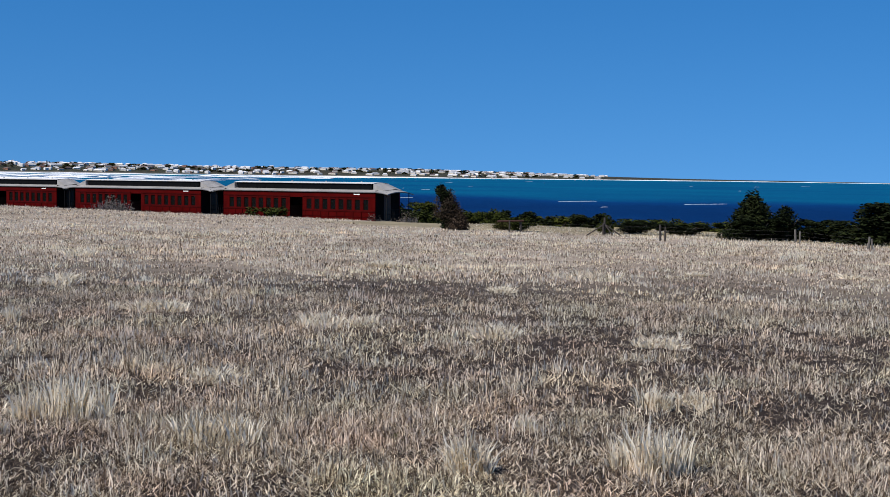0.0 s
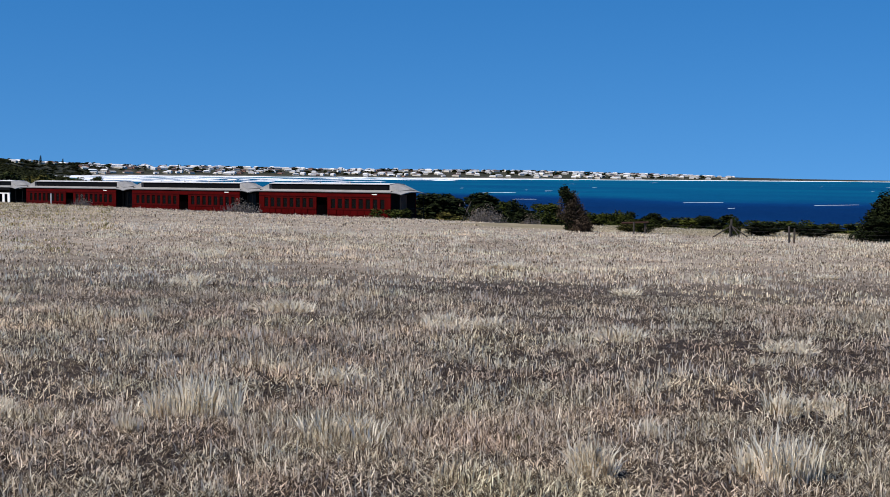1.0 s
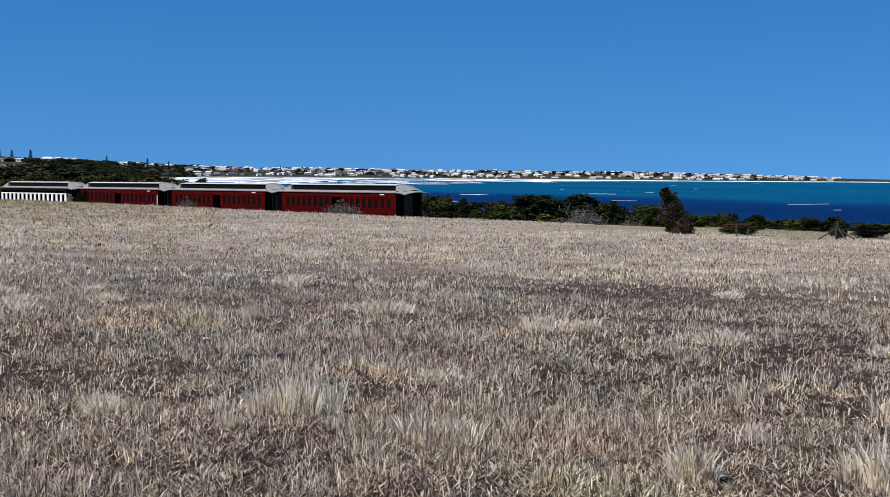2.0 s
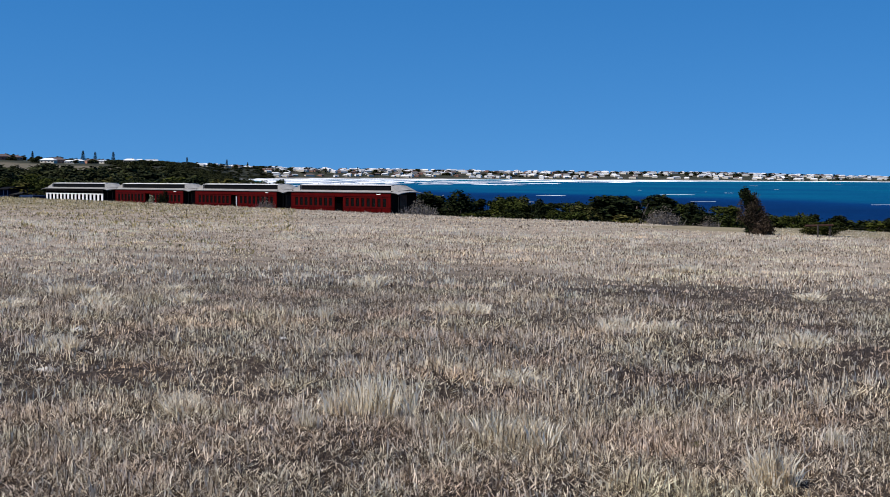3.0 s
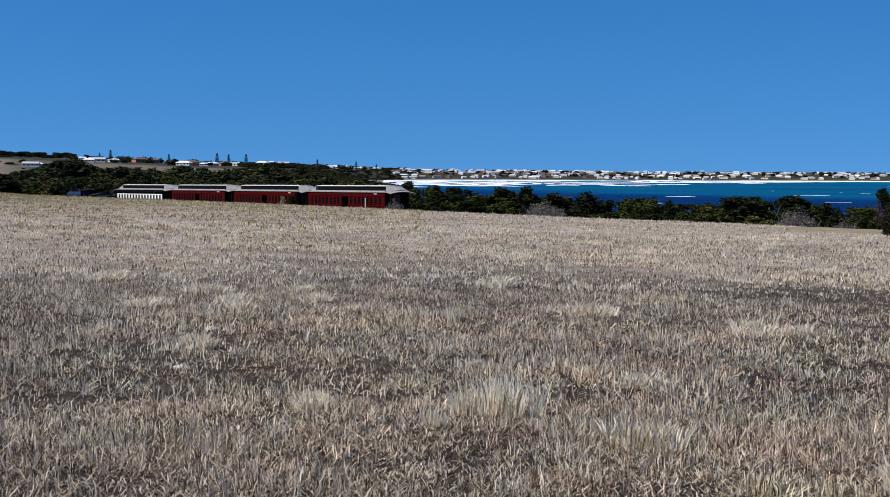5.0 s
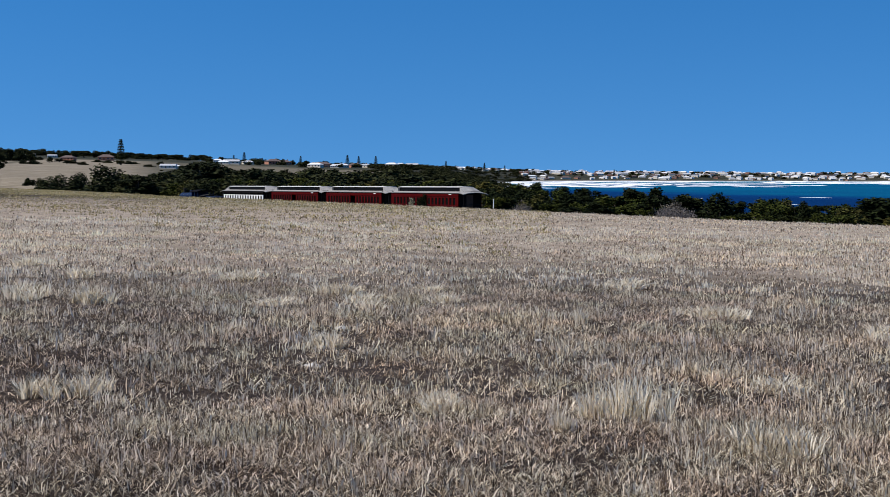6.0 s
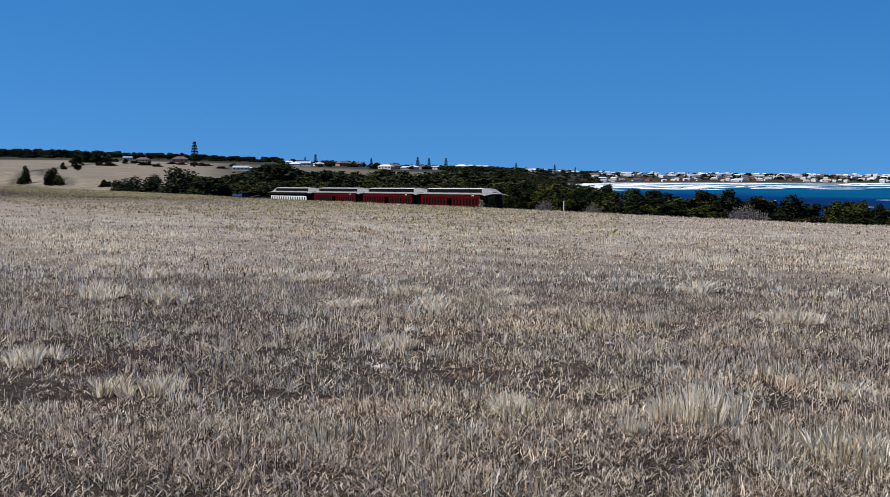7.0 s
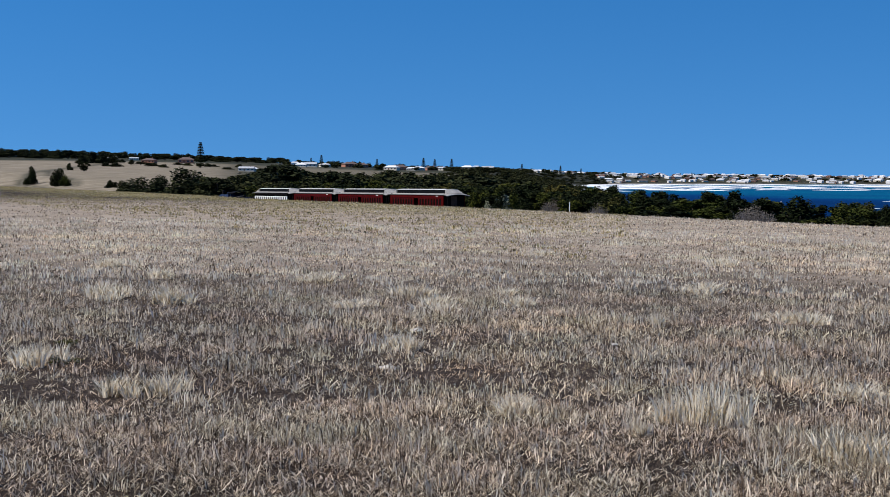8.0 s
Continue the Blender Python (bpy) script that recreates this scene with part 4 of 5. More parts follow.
for row in (  # on the paddock's side of the line
        ("dry", 69.8, 62, 3.0, -0.37), ("green_b", 55.2, 61.5, 2.9, -0.48), ("dark_a", 105.2, 62, 1.7, 0.1), ("silver", 107.5, 62, 1.6, -0.35),
        ("dry", 88.9, 62, 1.8, -0.5), ("dry", 44.8, 62.5, 1.7, -0.75), ("dry", 47.5, 62.8, 2.0, -1.0), ("dark_a", 20.1, 54.1, 2.2, 1.0), ("cone", 20.4, 54.3, 2.5, 1.28), ("dark_a", 19.1, 54.8, 2.1, 0.62), ("dark_a", 20.9, 54.0, 1.9, 0.35), ("dark_b", 19.9, 53.9, 2.2, 0.1)):
    plant_top(*row)
for az, d, w, h, kind in ((45.68, 478, 5.6, 6.9, "dark_a"), (44.6, 440, 7.4, 6.2, "dark_a"), (44.35, 432, 4.6, 3.8, "green_a"), (44.18, 686, 4.2, 3.9, "dark_a"), (43.57, 638, 6.4, 4.4, "dark_b"), (42.5, 385, 3.4, 2.4, "dark_a"), (42.3, 380, 2.6, 1.8, "dark_b")):
    plant(kind, *far_spot(az, d), w, h)

# undergrowth that closes the scrub
top_u, top_z = (10, 45, 52, 62, 75, 95, 105, 118, 130, 175, 235, 300), (-1.15, -1.3, -1.1, -0.8, -0.6, -0.4, -0.1, 0.4, 0.8, 1.2, 1.4, 0.6)
for i in range(78):
    u = 14 + i * 2.6 + random.uniform(-1, 1)
    for v, drop in ((random.uniform(74.5, 77), 0.55), (random.uniform(79, 84), 0.15), (random.uniform(86, 96), 0.0)):
        if u > 150 and v < 78 and i % 2:
            continue
        if v > 85 and u < 60 or v < 78 and u < 47:
            continue
        kind = random.choice(("dark_a", "dark_b", "dark_b", "green_a", "green_b", "olive") if u < 150 else ("far_a", "far_b", "dark_a", "green_b", "olive"))
        plant_top(kind, u, v, random.uniform(3.0, 4.8) * (1 if u < 140 else 1.6), float(np.interp(u, top_u, top_z)) - drop + random.uniform(-0.35, 0.3))
wood = []
for i in range(420):          # scrub over the low ground inland
    az, d = 20.5 + 17 * random.random() ** 1.35, 240 * (1250 / 240) ** random.random()
    if az > 34 and d > 480 or az > 27.5 and 700 < d < 1080:
        continue
    wood.append((random.choice(("far_a", "far_b")), *far_spot(az, d), random.uniform(6, 12), random.uniform(3.2, 5.8)))
for i in range(190):          # over the slope below the town
    az, d = random.uniform(20.5, 28), random.uniform(420, 1380)
    if d < float(np.interp(az, (20, 24, 27, 28), (700, 1300, 1330, 1330))):
        wood.append((random.choice(("far_a", "far_b")), *far_spot(az, d), random.uniform(7, 13), random.uniform(2.6, 4.4)))
for i in range(120):          # and up to the first houses
    az = random.uniform(21.8, 26.8)
    wood.append((random.choice(("far_a", "far_b")), *far_spot(az, random.uniform(1050, 1150 + 330 * min(1, (27.5 - az) / 3))), random.uniform(8, 14), random.uniform(2.6, 4.0)))
for i in range(150):          # scrub on the slope behind the beach
    az = random.uniform(20.9, 25.6)
    wood.append((random.choice(("far_a", "far_b")), *far_spot(az, float(np.interp(az, SHORE_AZ, SHORE_D)) + random.uniform(25, 340)), random.uniform(10, 17), random.uniform(2.2, 3.6)))
grove("coastal_woodland", "dark coastal scrub and trees over low ground", wood)


def leaning_tree():
    """The wind-bent tree by the track: green at the head, a skirt of dead needles."""
    tree = tagged(new("leaning_tree"), "wind-bent tree with green head and dead grey-brown skirt", "tree", "railway scrub")
    p = spot(34.4, 51.2)
    r = random.Random(5)
    tall = 1.16 - height(p.x, p.y)
    bm = rod(bmesh.new(), (0, 0, -0.1), (0.05, 0, tall * 0.5), 0.13, 0.09, 7)
    rod(bm, (0.05, 0, tall * 0.5), (-0.1, 0, tall * 0.92), 0.09, 0.03, 6)
    for i in range(46):
        z = tall * r.uniform(0.1, 0.75)
        a = r.uniform(0, 6.283)
        k = r.uniform(0.4, 0.85) * (1.1 - 0.75 * z / tall)
        rod(bm, (0, 0, z), (math.cos(a) * k + 0.25 * (1 - z / tall), math.sin(a) * k, z + r.uniform(0.05, 0.5)), 0.025, 0.006, 4)
    part("trunk", bm, BARK, tree)
    dead = [(0.28 * (1 - f) + r.uniform(-0.35, 0.4) * (1.25 - f), r.uniform(-0.5, 0.5) * (1.2 - f), 0.15 + tall * 0.72 * f, 0.55 - 0.28 * f, 0.45) for f in (0.0, 0.06, 0.12, 0.2, 0.28, 0.36, 0.45, 0.55, 0.65, 0.75, 0.85, 0.95)]
    dead += [(0.95 - 0.9 * f, r.uniform(-0.2, 0.2), tall * (0.1 + 0.78 * f), 0.3 - 0.12 * f, 0.34) for f in (0.0, 0.15, 0.3, 0.45, 0.6, 0.75, 0.9)]
    dead += [(0.05 + 0.12 * (1 - f), r.uniform(-0.3, 0.3), tall * (0.3 + 0.5 * f), 0.42 - 0.16 * f, 0.34) for f in (0.0, 0.2, 0.4, 0.6, 0.8)]
    dead += [(-0.45, 0, tall * 0.62, 0.2, 0.4), (-0.5, 0, tall * 0.4, 0.25, 0.4), (0.75, 0, tall * 0.22, 0.3, 0.4)]
    v, f = leaf_cloud(dead, 12000, 0.042, 51, flat=1.6, shell=0.25)
    bulk("dead_foliage", v, f, LEAF_DEAD, tree)["label"] = "dead grey-brown needles"
    head = [(-0.2 + r.uniform(-0.2, 0.22) + 0.22 * k, r.uniform(-0.25, 0.25), tall * (0.9 - 0.4 * k), 0.24 + 0.1 * k, 0.26) for k in (0.0, 0.1, 0.2, 0.35, 0.5)]
    v, f = leaf_cloud(head, 1300, 0.065, 52)
    bulk("green_foliage", v, f, LEAF_DARK, tree)
    # near-black leaves at the core stand in for shade inside the crown
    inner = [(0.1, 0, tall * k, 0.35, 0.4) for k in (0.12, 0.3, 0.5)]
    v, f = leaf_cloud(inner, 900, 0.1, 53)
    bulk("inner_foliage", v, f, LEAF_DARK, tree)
    tree.matrix_basis = pose(p.x, p.y, height(p.x, p.y) - 0.05, 0, 0, -8) @ Matrix.Diagonal((0.98, 0.98, 1.0, 1))


leaning_tree()


def island_pine(x, y, tall, first=[]):
    """A tiered pine: whorls of upcurved branches on a straight trunk."""
    if first:
        ob = copy_thing(first[0], pose(0, 0, 0))
    else:
        ob = tagged(new("pine_tree"), "tall tiered island pine on the skyline", "tree", "skyline pines")
        part("trunk", rod(bmesh.new(), (0, 0, -0.02), (0, 0, 0.98), 0.014, 0.003, 7), BARK, ob)
        r = random.Random(2)
        lumps = []
        for i in range(13):
            z = 0.1 + 0.07 * i
            w = 0.19 * (1 - z) ** 0.75 + 0.02
            for k in range(6):
                a = k * 1.047 + i * 0.5 + r.uniform(-0.1, 0.1)
                for q in (0.35, 0.7, 1.0):
                    lumps.append((math.cos(a) * w * q, math.sin(a) * w * q, z + 0.02 * q, 0.035 + 0.02 * (1 - q), 0.02))
        v, f = leaf_cloud(lumps, 3600, 0.03, 61, shell=0.2)
        bulk("foliage", v, f, LEAF_FAR, ob)
        first.append(ob)
    ob.matrix_basis = pose(x, y, height(x, y), 0, 0, random.uniform(0, 360)) @ Matrix.Diagonal((tall, tall, tall, 1))


for az, d, tall in ((38.68, 1100, 18.5), (33.45, 1180, 11), (28.95, 1230, 11), (28.45, 1250, 10), (27.7, 1400, 12), (24.6, 1750, 11), (22.9, 1950, 12), (22.0, 2050, 10), (33.9, 1300, 8), (47.3, 1500, 14), (31.0, 1240, 9), (17.2, 2350, 11), (18.6, 2250, 12)):
    island_pine(*far_spot(az, d), tall)
for i in range(105):          # the tree line on the rise
    az = 35.0 + i * 0.13 + random.uniform(-0.1, 0.1)
    w = random.uniform(9, 17)
    plant(random.choice(("far_a", "far_b")), *far_spot(az, random.uniform(1330, 1520)), w * 1.2, random.uniform(3.5, 7.0) + float(np.interp(az, (41, 45), (0, 3.0))))
wood = []
for i in range(400):          # garden trees in the towns
    az = random.uniform(-6, 35)
    d = float(np.interp(az, (-6, 0, 10, 20, 25, 35), (3150, 2700, 2600, 2200, 1680, 1130))) * random.uniform(1.0, 1.08)
    wood.append((random.choice(("far_a", "far_b")), *far_spot(az, d), random.uniform(7, 15) * (d / 1900) ** 0.5, random.uniform(3.5, 6.5)))
grove("garden_trees", "dark garden trees between the town's houses", wood)
for az, d, w, h in ((43.65, 1000, 11, 7), (43.25, 1010, 15, 9.5), (42.85, 1010, 16, 9.5), (42.4, 1020, 13, 8), (42.0, 1090, 8, 3), (41.6, 1100, 6, 3)):
    plant("far_b", *far_spot(az, d), w, h)
for i in range(16):           # along the lane
    az, d = 36.3 + 0.42 * i + random.uniform(-0.2, 0.2), random.uniform(850, 1000)
    plant(random.choice(("far_a", "far_b")), *far_spot(az, d), random.uniform(5, 12), random.uniform(1.6, 3.4))


# ---------------- fence along the line
def fence():
    ob = tagged(new("fence"), "old post and wire fence along the paddock edge", "fence")
    r = random.Random(8)
    line = ((13.7, 48.4), (17.3, 51.0), (21.75, 47.8), (26.4, 51.9), (30.8, 52.1))
    feet = []
    for u, v in line:
        p = spot(u, v)
        z = height(p.x, p.y)
        top = z + 0.56 + r.uniform(-0.12, 0.1)
        bm = rod(bmesh.new(), (p.x, p.y, z - 0.2), (p.x + r.uniform(-0.06, 0.06), p.y, top), 0.05, 0.042, 7)
        part("post", bm, POST_GREY if u < 20 else POST_WOOD, ob)
        if u < 25:                            # its leaning twin
            lean = r.uniform(-0.05, 0.05)
            part("post", rod(bmesh.new(), (p.x + 0.17, p.y, z - 0.2), (p.x + 0.17 + lean, p.y, top - 0.08), 0.042, 0.036, 7), POST_GREY if u < 20 else POST_WOOD, ob)
        feet.append((p, z, top))
    for k in (0.1, 0.25, 0.4):
        bm = bmesh.new()
        for (a, za, ta), (b, zb, tb) in zip(feet, feet[1:]):
            rod(bm, (a.x, a.y, ta - k), (b.x, b.y, tb - k), 0.0018, sides=4)
        part("wire", bm, WIRE, ob)
    # the rough gateway with its cross piece
    p, q = spot(31.0, 51.4), spot(30.8, 52.1)
    for e in (p, q):
        part("gate_post", rod(bmesh.new(), (e.x, e.y, height(e.x, e.y) - 0.2), (e.x, e.y, height(e.x, e.y) + 0.56), 0.042, 0.036, 7), POST_WOOD, ob)
    part("cross_piece", rod(bmesh.new(), (p.x - 0.55, p.y, height(p.x, p.y) + 0.5), (q.x + 0.12, q.y, height(q.x, q.y) + 0.56), 0.045, 0.04, 7), RUSTY, ob)
    # the braced strainer post
    s = spot(26.4, 52.0)
    z = height(s.x, s.y)
    part("strainer_post", rod(bmesh.new(), (s.x, s.y, z - 0.3), (s.x, s.y, z + 0.8), 0.055, 0.045, 8), POST_WOOD, ob)
    for dx, dy in ((-0.95, 0.15), (0.9, -0.1), (0.4, -0.5)):
        x, y = s.x + dx, s.y + dy
        part("stay", rod(bmesh.new(), (x, y, height(x, y) - 0.1), (s.x, s.y, z + 0.5), 0.03, 0.026, 6), POST_WOOD, ob)


fence()
plant_top("green_a", 26.8, 53.0, 0.9, 0.0)
plant_top("green_b", 31.4, 53.0, 1.5, -0.28)
plant_top("olive", 33.0, 54.2, 1.3, -0.4)
plant_top("dark_b", 27.4, 57.0, 2.3, -0.45)
plant_top("dark_b", 25.0, 57.5, 2.6, -0.5)


def marker_post(u, v, top, thick):
    ob = tagged(new("marker_post"), "short white painted railway marker post", "post", "railway marker posts")
    p = spot(u, v)
    z = height(p.x, p.y)
    part("shaft", bevelled(box(bmesh.new(), -thick, -thick, -0.2, thick, thick, top - z), 0.01), WHITE_PAINT, ob)
    part("cap", box(bmesh.new(), -thick * 1.3, -thick * 1.3, top - z, thick * 1.3, thick * 1.3, top - z + 0.04), POST_WOOD, ob)
    ob.matrix_basis = pose(p.x, p.y, z, 0, 0, 20)


marker_post(92.0, 61.2, -0.35, 0.04)


# ---------------- houses
def house(label, wall, roof, long, deep, tall, pitch, hip):
    ob = tagged(new("house"), label, "house", "houses of the town")
    a, b = long / 2, deep / 2
    bm = box(bmesh.new(), -a, -b, -2.5, a, b, tall)
    part("wall", bm, wall, ob)
    bm = bmesh.new()
    o, t = 0.5, 0.18
    low = [bm.verts.new(p) for p in ((-a - o, -b - o, tall), (a + o, -b - o, tall), (a + o, b + o, tall), (-a - o, b + o, tall))]
    eave = [bm.verts.new((v.co.x, v.co.y, tall + t)) for v in low]
    r0, r1 = bm.verts.new((-a - o + hip, 0, tall + t + pitch)), bm.verts.new((a + o - hip, 0, tall + t + pitch))
    bm.faces.new(low[::-1])
    for i in range(4):
        bm.faces.new((low[i], low[(i + 1) % 4], eave[(i + 1) % 4], eave[i]))
    bm.faces.new((eave[0], eave[1], r1, r0))
    bm.faces.new((eave[2], eave[3], r0, r1))
    bm.faces.new((eave[1], eave[2], r1))
    bm.faces.new((eave[3], eave[0], r0))
    part("roof", bm, roof, ob)
    for side in (-1, 1):
        n = 4
        for i in range(n):
            x = -a + long * (i + 0.5) / n
            if i == 1:
                part("door", box(bmesh.new(), x - 0.5, side * b, 0.1, x + 0.5, side * (b + 0.05), 2.2), WOOD_DARK, ob)
            else:
                part("window", box(bmesh.new(), x - 0.9, side * b, 0.9, x + 0.9, side * (b + 0.05), 2.2), PANE_DARK, ob)
    part("chimney", box(bmesh.new(), a * 0.4, -0.4, tall, a * 0.4 + 0.8, 0.4, tall + pitch + 1.0), WALL_BRICK, ob)
    return ob


HOUSES = [
    ("white-roofed seaside house with cream walls", WALL_CREAM, ROOF_WHITE, 16, 10, 2.9, 2.2, 4.0),
    ("white two-storey seaside house with pale roof", WALL_WHITE, ROOF_WHITE, 13, 9, 5.4, 1.6, 3.0),
    ("low cream house with grey sheet roof", WALL_CREAM, ROOF_PALE, 18, 10, 2.8, 2.0, 0.8),
    ("brick house with brown tiled roof", WALL_BRICK, ROOF_TILE, 15, 11, 2.9, 2.4, 5.0),
]
HOUSES = [house(*h) for h in HOUSES]
USED = set()


def settle(kind, x, y, turn, size=1.0):
    ob = HOUSES[kind] if kind not in USED else copy_thing(HOUSES[kind], pose(0, 0, 0))
    USED.add(kind)
    ob.matrix_basis = pose(x, y, height(x, y) + 0.3, 0, 0, turn) @ Matrix.Diagonal((size, size, size, 1))


random.seed(21)
for i in range(240):          # the town above the far beach
    az = 6.5 + 19 * (i + random.random()) / 240
    shore = float(np.interp(az, SHORE_AZ, SHORE_D)) if az < 21 else float(np.interp(az, (21, 26), (1950, 1600)))
    d = shore + random.choice((130, 170, 210, 250, 290, 330, 380)) + random.uniform(-20, 20)
    settle(random.choice((0, 0, 1, 1, 2, 2, 3, 3)), *far_spot(az, d), az + random.uniform(-45, 45), random.uniform(0.36, 0.72) * (d / 2200) ** 0.4)


def far_houses(places):
    """Low houses too far off to tell apart: walls and hipped roofs."""
    verts, faces, paint = [], [], []
    for x, y, turn, long, deep, tall, roof in places:
        z, c, k = height(x, y), math.cos(turn), math.sin(turn)
        base = len(verts)
        ring = ((-1, -1), (1, -1), (1, 1), (-1, 1))
        for zz, g in ((z - 2, 1.0), (z + tall, 1.0), (z + tall + 0.05, 1.08)):
            for a, b in ring:
                verts.append((x + (a * c * long - b * k * deep) * g / 2, y + (a * k * long + b * c * deep) * g / 2, zz))
        for a in (-0.3, 0.3):
            verts.append((x + a * c * long, y + a * k * long, z + tall + deep * 0.24))
        for i in range(4):
            j = (i + 1) % 4
            faces.append((base + i, base + j, base + 4 + j, base + 4 + i))
        r0, r1 = base + 12, base + 13
        faces += [(base + 8, base + 9, r1, r0), (base + 10, base + 11, r0, r1), (base + 9, base + 10, r1, r1), (base + 11, base + 8, r0, r0)]
        paint += [0] * 4 + [roof] * 4
    bm = bmesh.new()
    vs = [bm.verts.new(v) for v in verts]
    for f, m in zip(faces, paint):
        bm.faces.new([vs[i] for i in dict.fromkeys(f)]).material_index = m
    ob = part("far_houses", bm, WALL_CREAM)
    for m in (ROOF_WHITE, ROOF_PALE, ROOF_TILE):
        ob.data.materials.append(m)
    tagged(ob, "crowded pale houses of the town round the bay", "houses", kind="stuff")


crowd = []
for i in range(330):          # behind and between the nearer houses, and further round the bay
    az = random.uniform(-7, 26) if i < 240 else random.uniform(-6, 7)
    shore = float(np.interp(az, SHORE_AZ, SHORE_D)) if az < 21 else float(np.interp(az, (21, 26), (1950, 1600)))
    d = min(shore + random.uniform(120, 400), 4750)
    crowd.append((*far_spot(az, d), radians(az + random.uniform(-30, 30)), random.uniform(8, 16), random.uniform(6, 9), random.uniform(2.2, 3.2), random.choice((1, 2, 2, 3))))
far_houses(crowd)
for az, d, kind, size in ((34.35, 1120, 0, 0.6), (34.0, 1150, 2, 0.8), (34.6, 1160, 1, 0.55), (33.3, 1200, 0, 0.6), (30.35, 1130, 0, 0.75), (30.0, 1160, 3, 0.8), (29.5, 1150, 0, 0.5), (29.15, 1170, 0, 0.6),
                          (28.6, 1180, 3, 0.7), (28.2, 1190, 2, 0.6), (27.0, 1250, 0, 0.7), (26.6, 1280, 1, 0.5), (26.1, 1300, 2, 0.7), (25.7, 1350, 0, 0.55)):
    settle(kind, *far_spot(az, d), az + random.uniform(-25, 25), size)
for az, d, kind, size in ((36.7, 820, 2, 0.55), (36.45, 830, 0, 0.45), (40.85, 1060, 3, 0.7), (42.75, 1290, 0, 0.5), (42.3, 1300, 1, 0.45), (41.5, 1280, 2, 0.5), (39.3, 1150, 3, 0.9), (32.2, 1250, 3, 0.9), (31.7, 1240, 3, 0.8)):
    settle(kind, *far_spot(az, d), az + random.uniform(-25, 25), size)


# ---------------- the paddock's dry grass
def blades(x, y, tall, wide, lean, seed):
    """Narrow bent blades: a four-cornered foot and a pointed or broken tip."""
    g = np.random.default_rng(seed)
    n = len(x)
    z = land(x, y)
    a, b = g.uniform(0, 6.2832, n), g.uniform(0, 6.2832, n)
    up, out = tall * np.cos(lean), tall * np.sin(lean)
    tip = g.uniform(0.15, 0.8, n)
    dx, dy = np.cos(a) * wide / 2, np.sin(a) * wide / 2
    ex, ey = np.cos(b) * out, np.sin(b) * out
    v = np.empty((n, 4, 3), np.float32)
    v[:, 0] = np.stack([x - dx, y - dy, z - 0.008], -1)
    v[:, 1] = np.stack([x + dx, y + dy, z - 0.008], -1)
    v[:, 2] = np.stack([x + ex + dx * tip, y + ey + dy * tip, z + up], -1)
    v[:, 3] = np.stack([x + ex - dx * tip, y + ey - dy * tip, z + up * g.uniform(0.85, 1.1, n)], -1)
    return v.reshape(-1, 3), np.arange(n * 4).reshape(-1, 4)


def bent_blades(x, y, tall, wide, lean, seed):
    """Stalks that bend half-way up and end in a point."""
    g = np.random.default_rng(seed)
    n = len(x)
    z = land(x, y)
    a, b = g.uniform(0, 6.2832, n), g.uniform(0, 6.2832, n)
    dx, dy = np.cos(a) * wide / 2, np.sin(a) * wide / 2
    more = np.clip(lean + g.normal(0.25, 0.4, n), 0, 1.65)
    k = g.uniform(0.4, 0.7, n)
    mx, my, mz = x + np.cos(b) * np.sin(lean) * tall * k, y + np.sin(b) * np.sin(lean) * tall * k, z + np.cos(lean) * tall * k
    c = b + g.normal(0, 0.5, n)
    tx, ty, tz = mx + np.cos(c) * np.sin(more) * tall * (1 - k), my + np.sin(c) * np.sin(more) * tall * (1 - k), mz + np.cos(more) * tall * (1 - k)
    v = np.empty((n, 5, 3), np.float32)
    v[:, 0] = np.stack([x - dx, y - dy, z - 0.006], -1)
    v[:, 1] = np.stack([x + dx, y + dy, z - 0.006], -1)
    v[:, 2] = np.stack([mx + dx, my + dy, mz + 0.004], -1)
    v[:, 3] = np.stack([mx - dx, my - dy, mz + 0.004], -1)
    v[:, 4] = np.stack([tx, ty, tz + 0.004], -1)
    i = np.arange(n)[:, None] * 5
    return v.reshape(-1, 3), np.concatenate([i + [0, 1, 2], i + [0, 2, 3], i + [3, 2, 4]], 1).reshape(-1, 3)


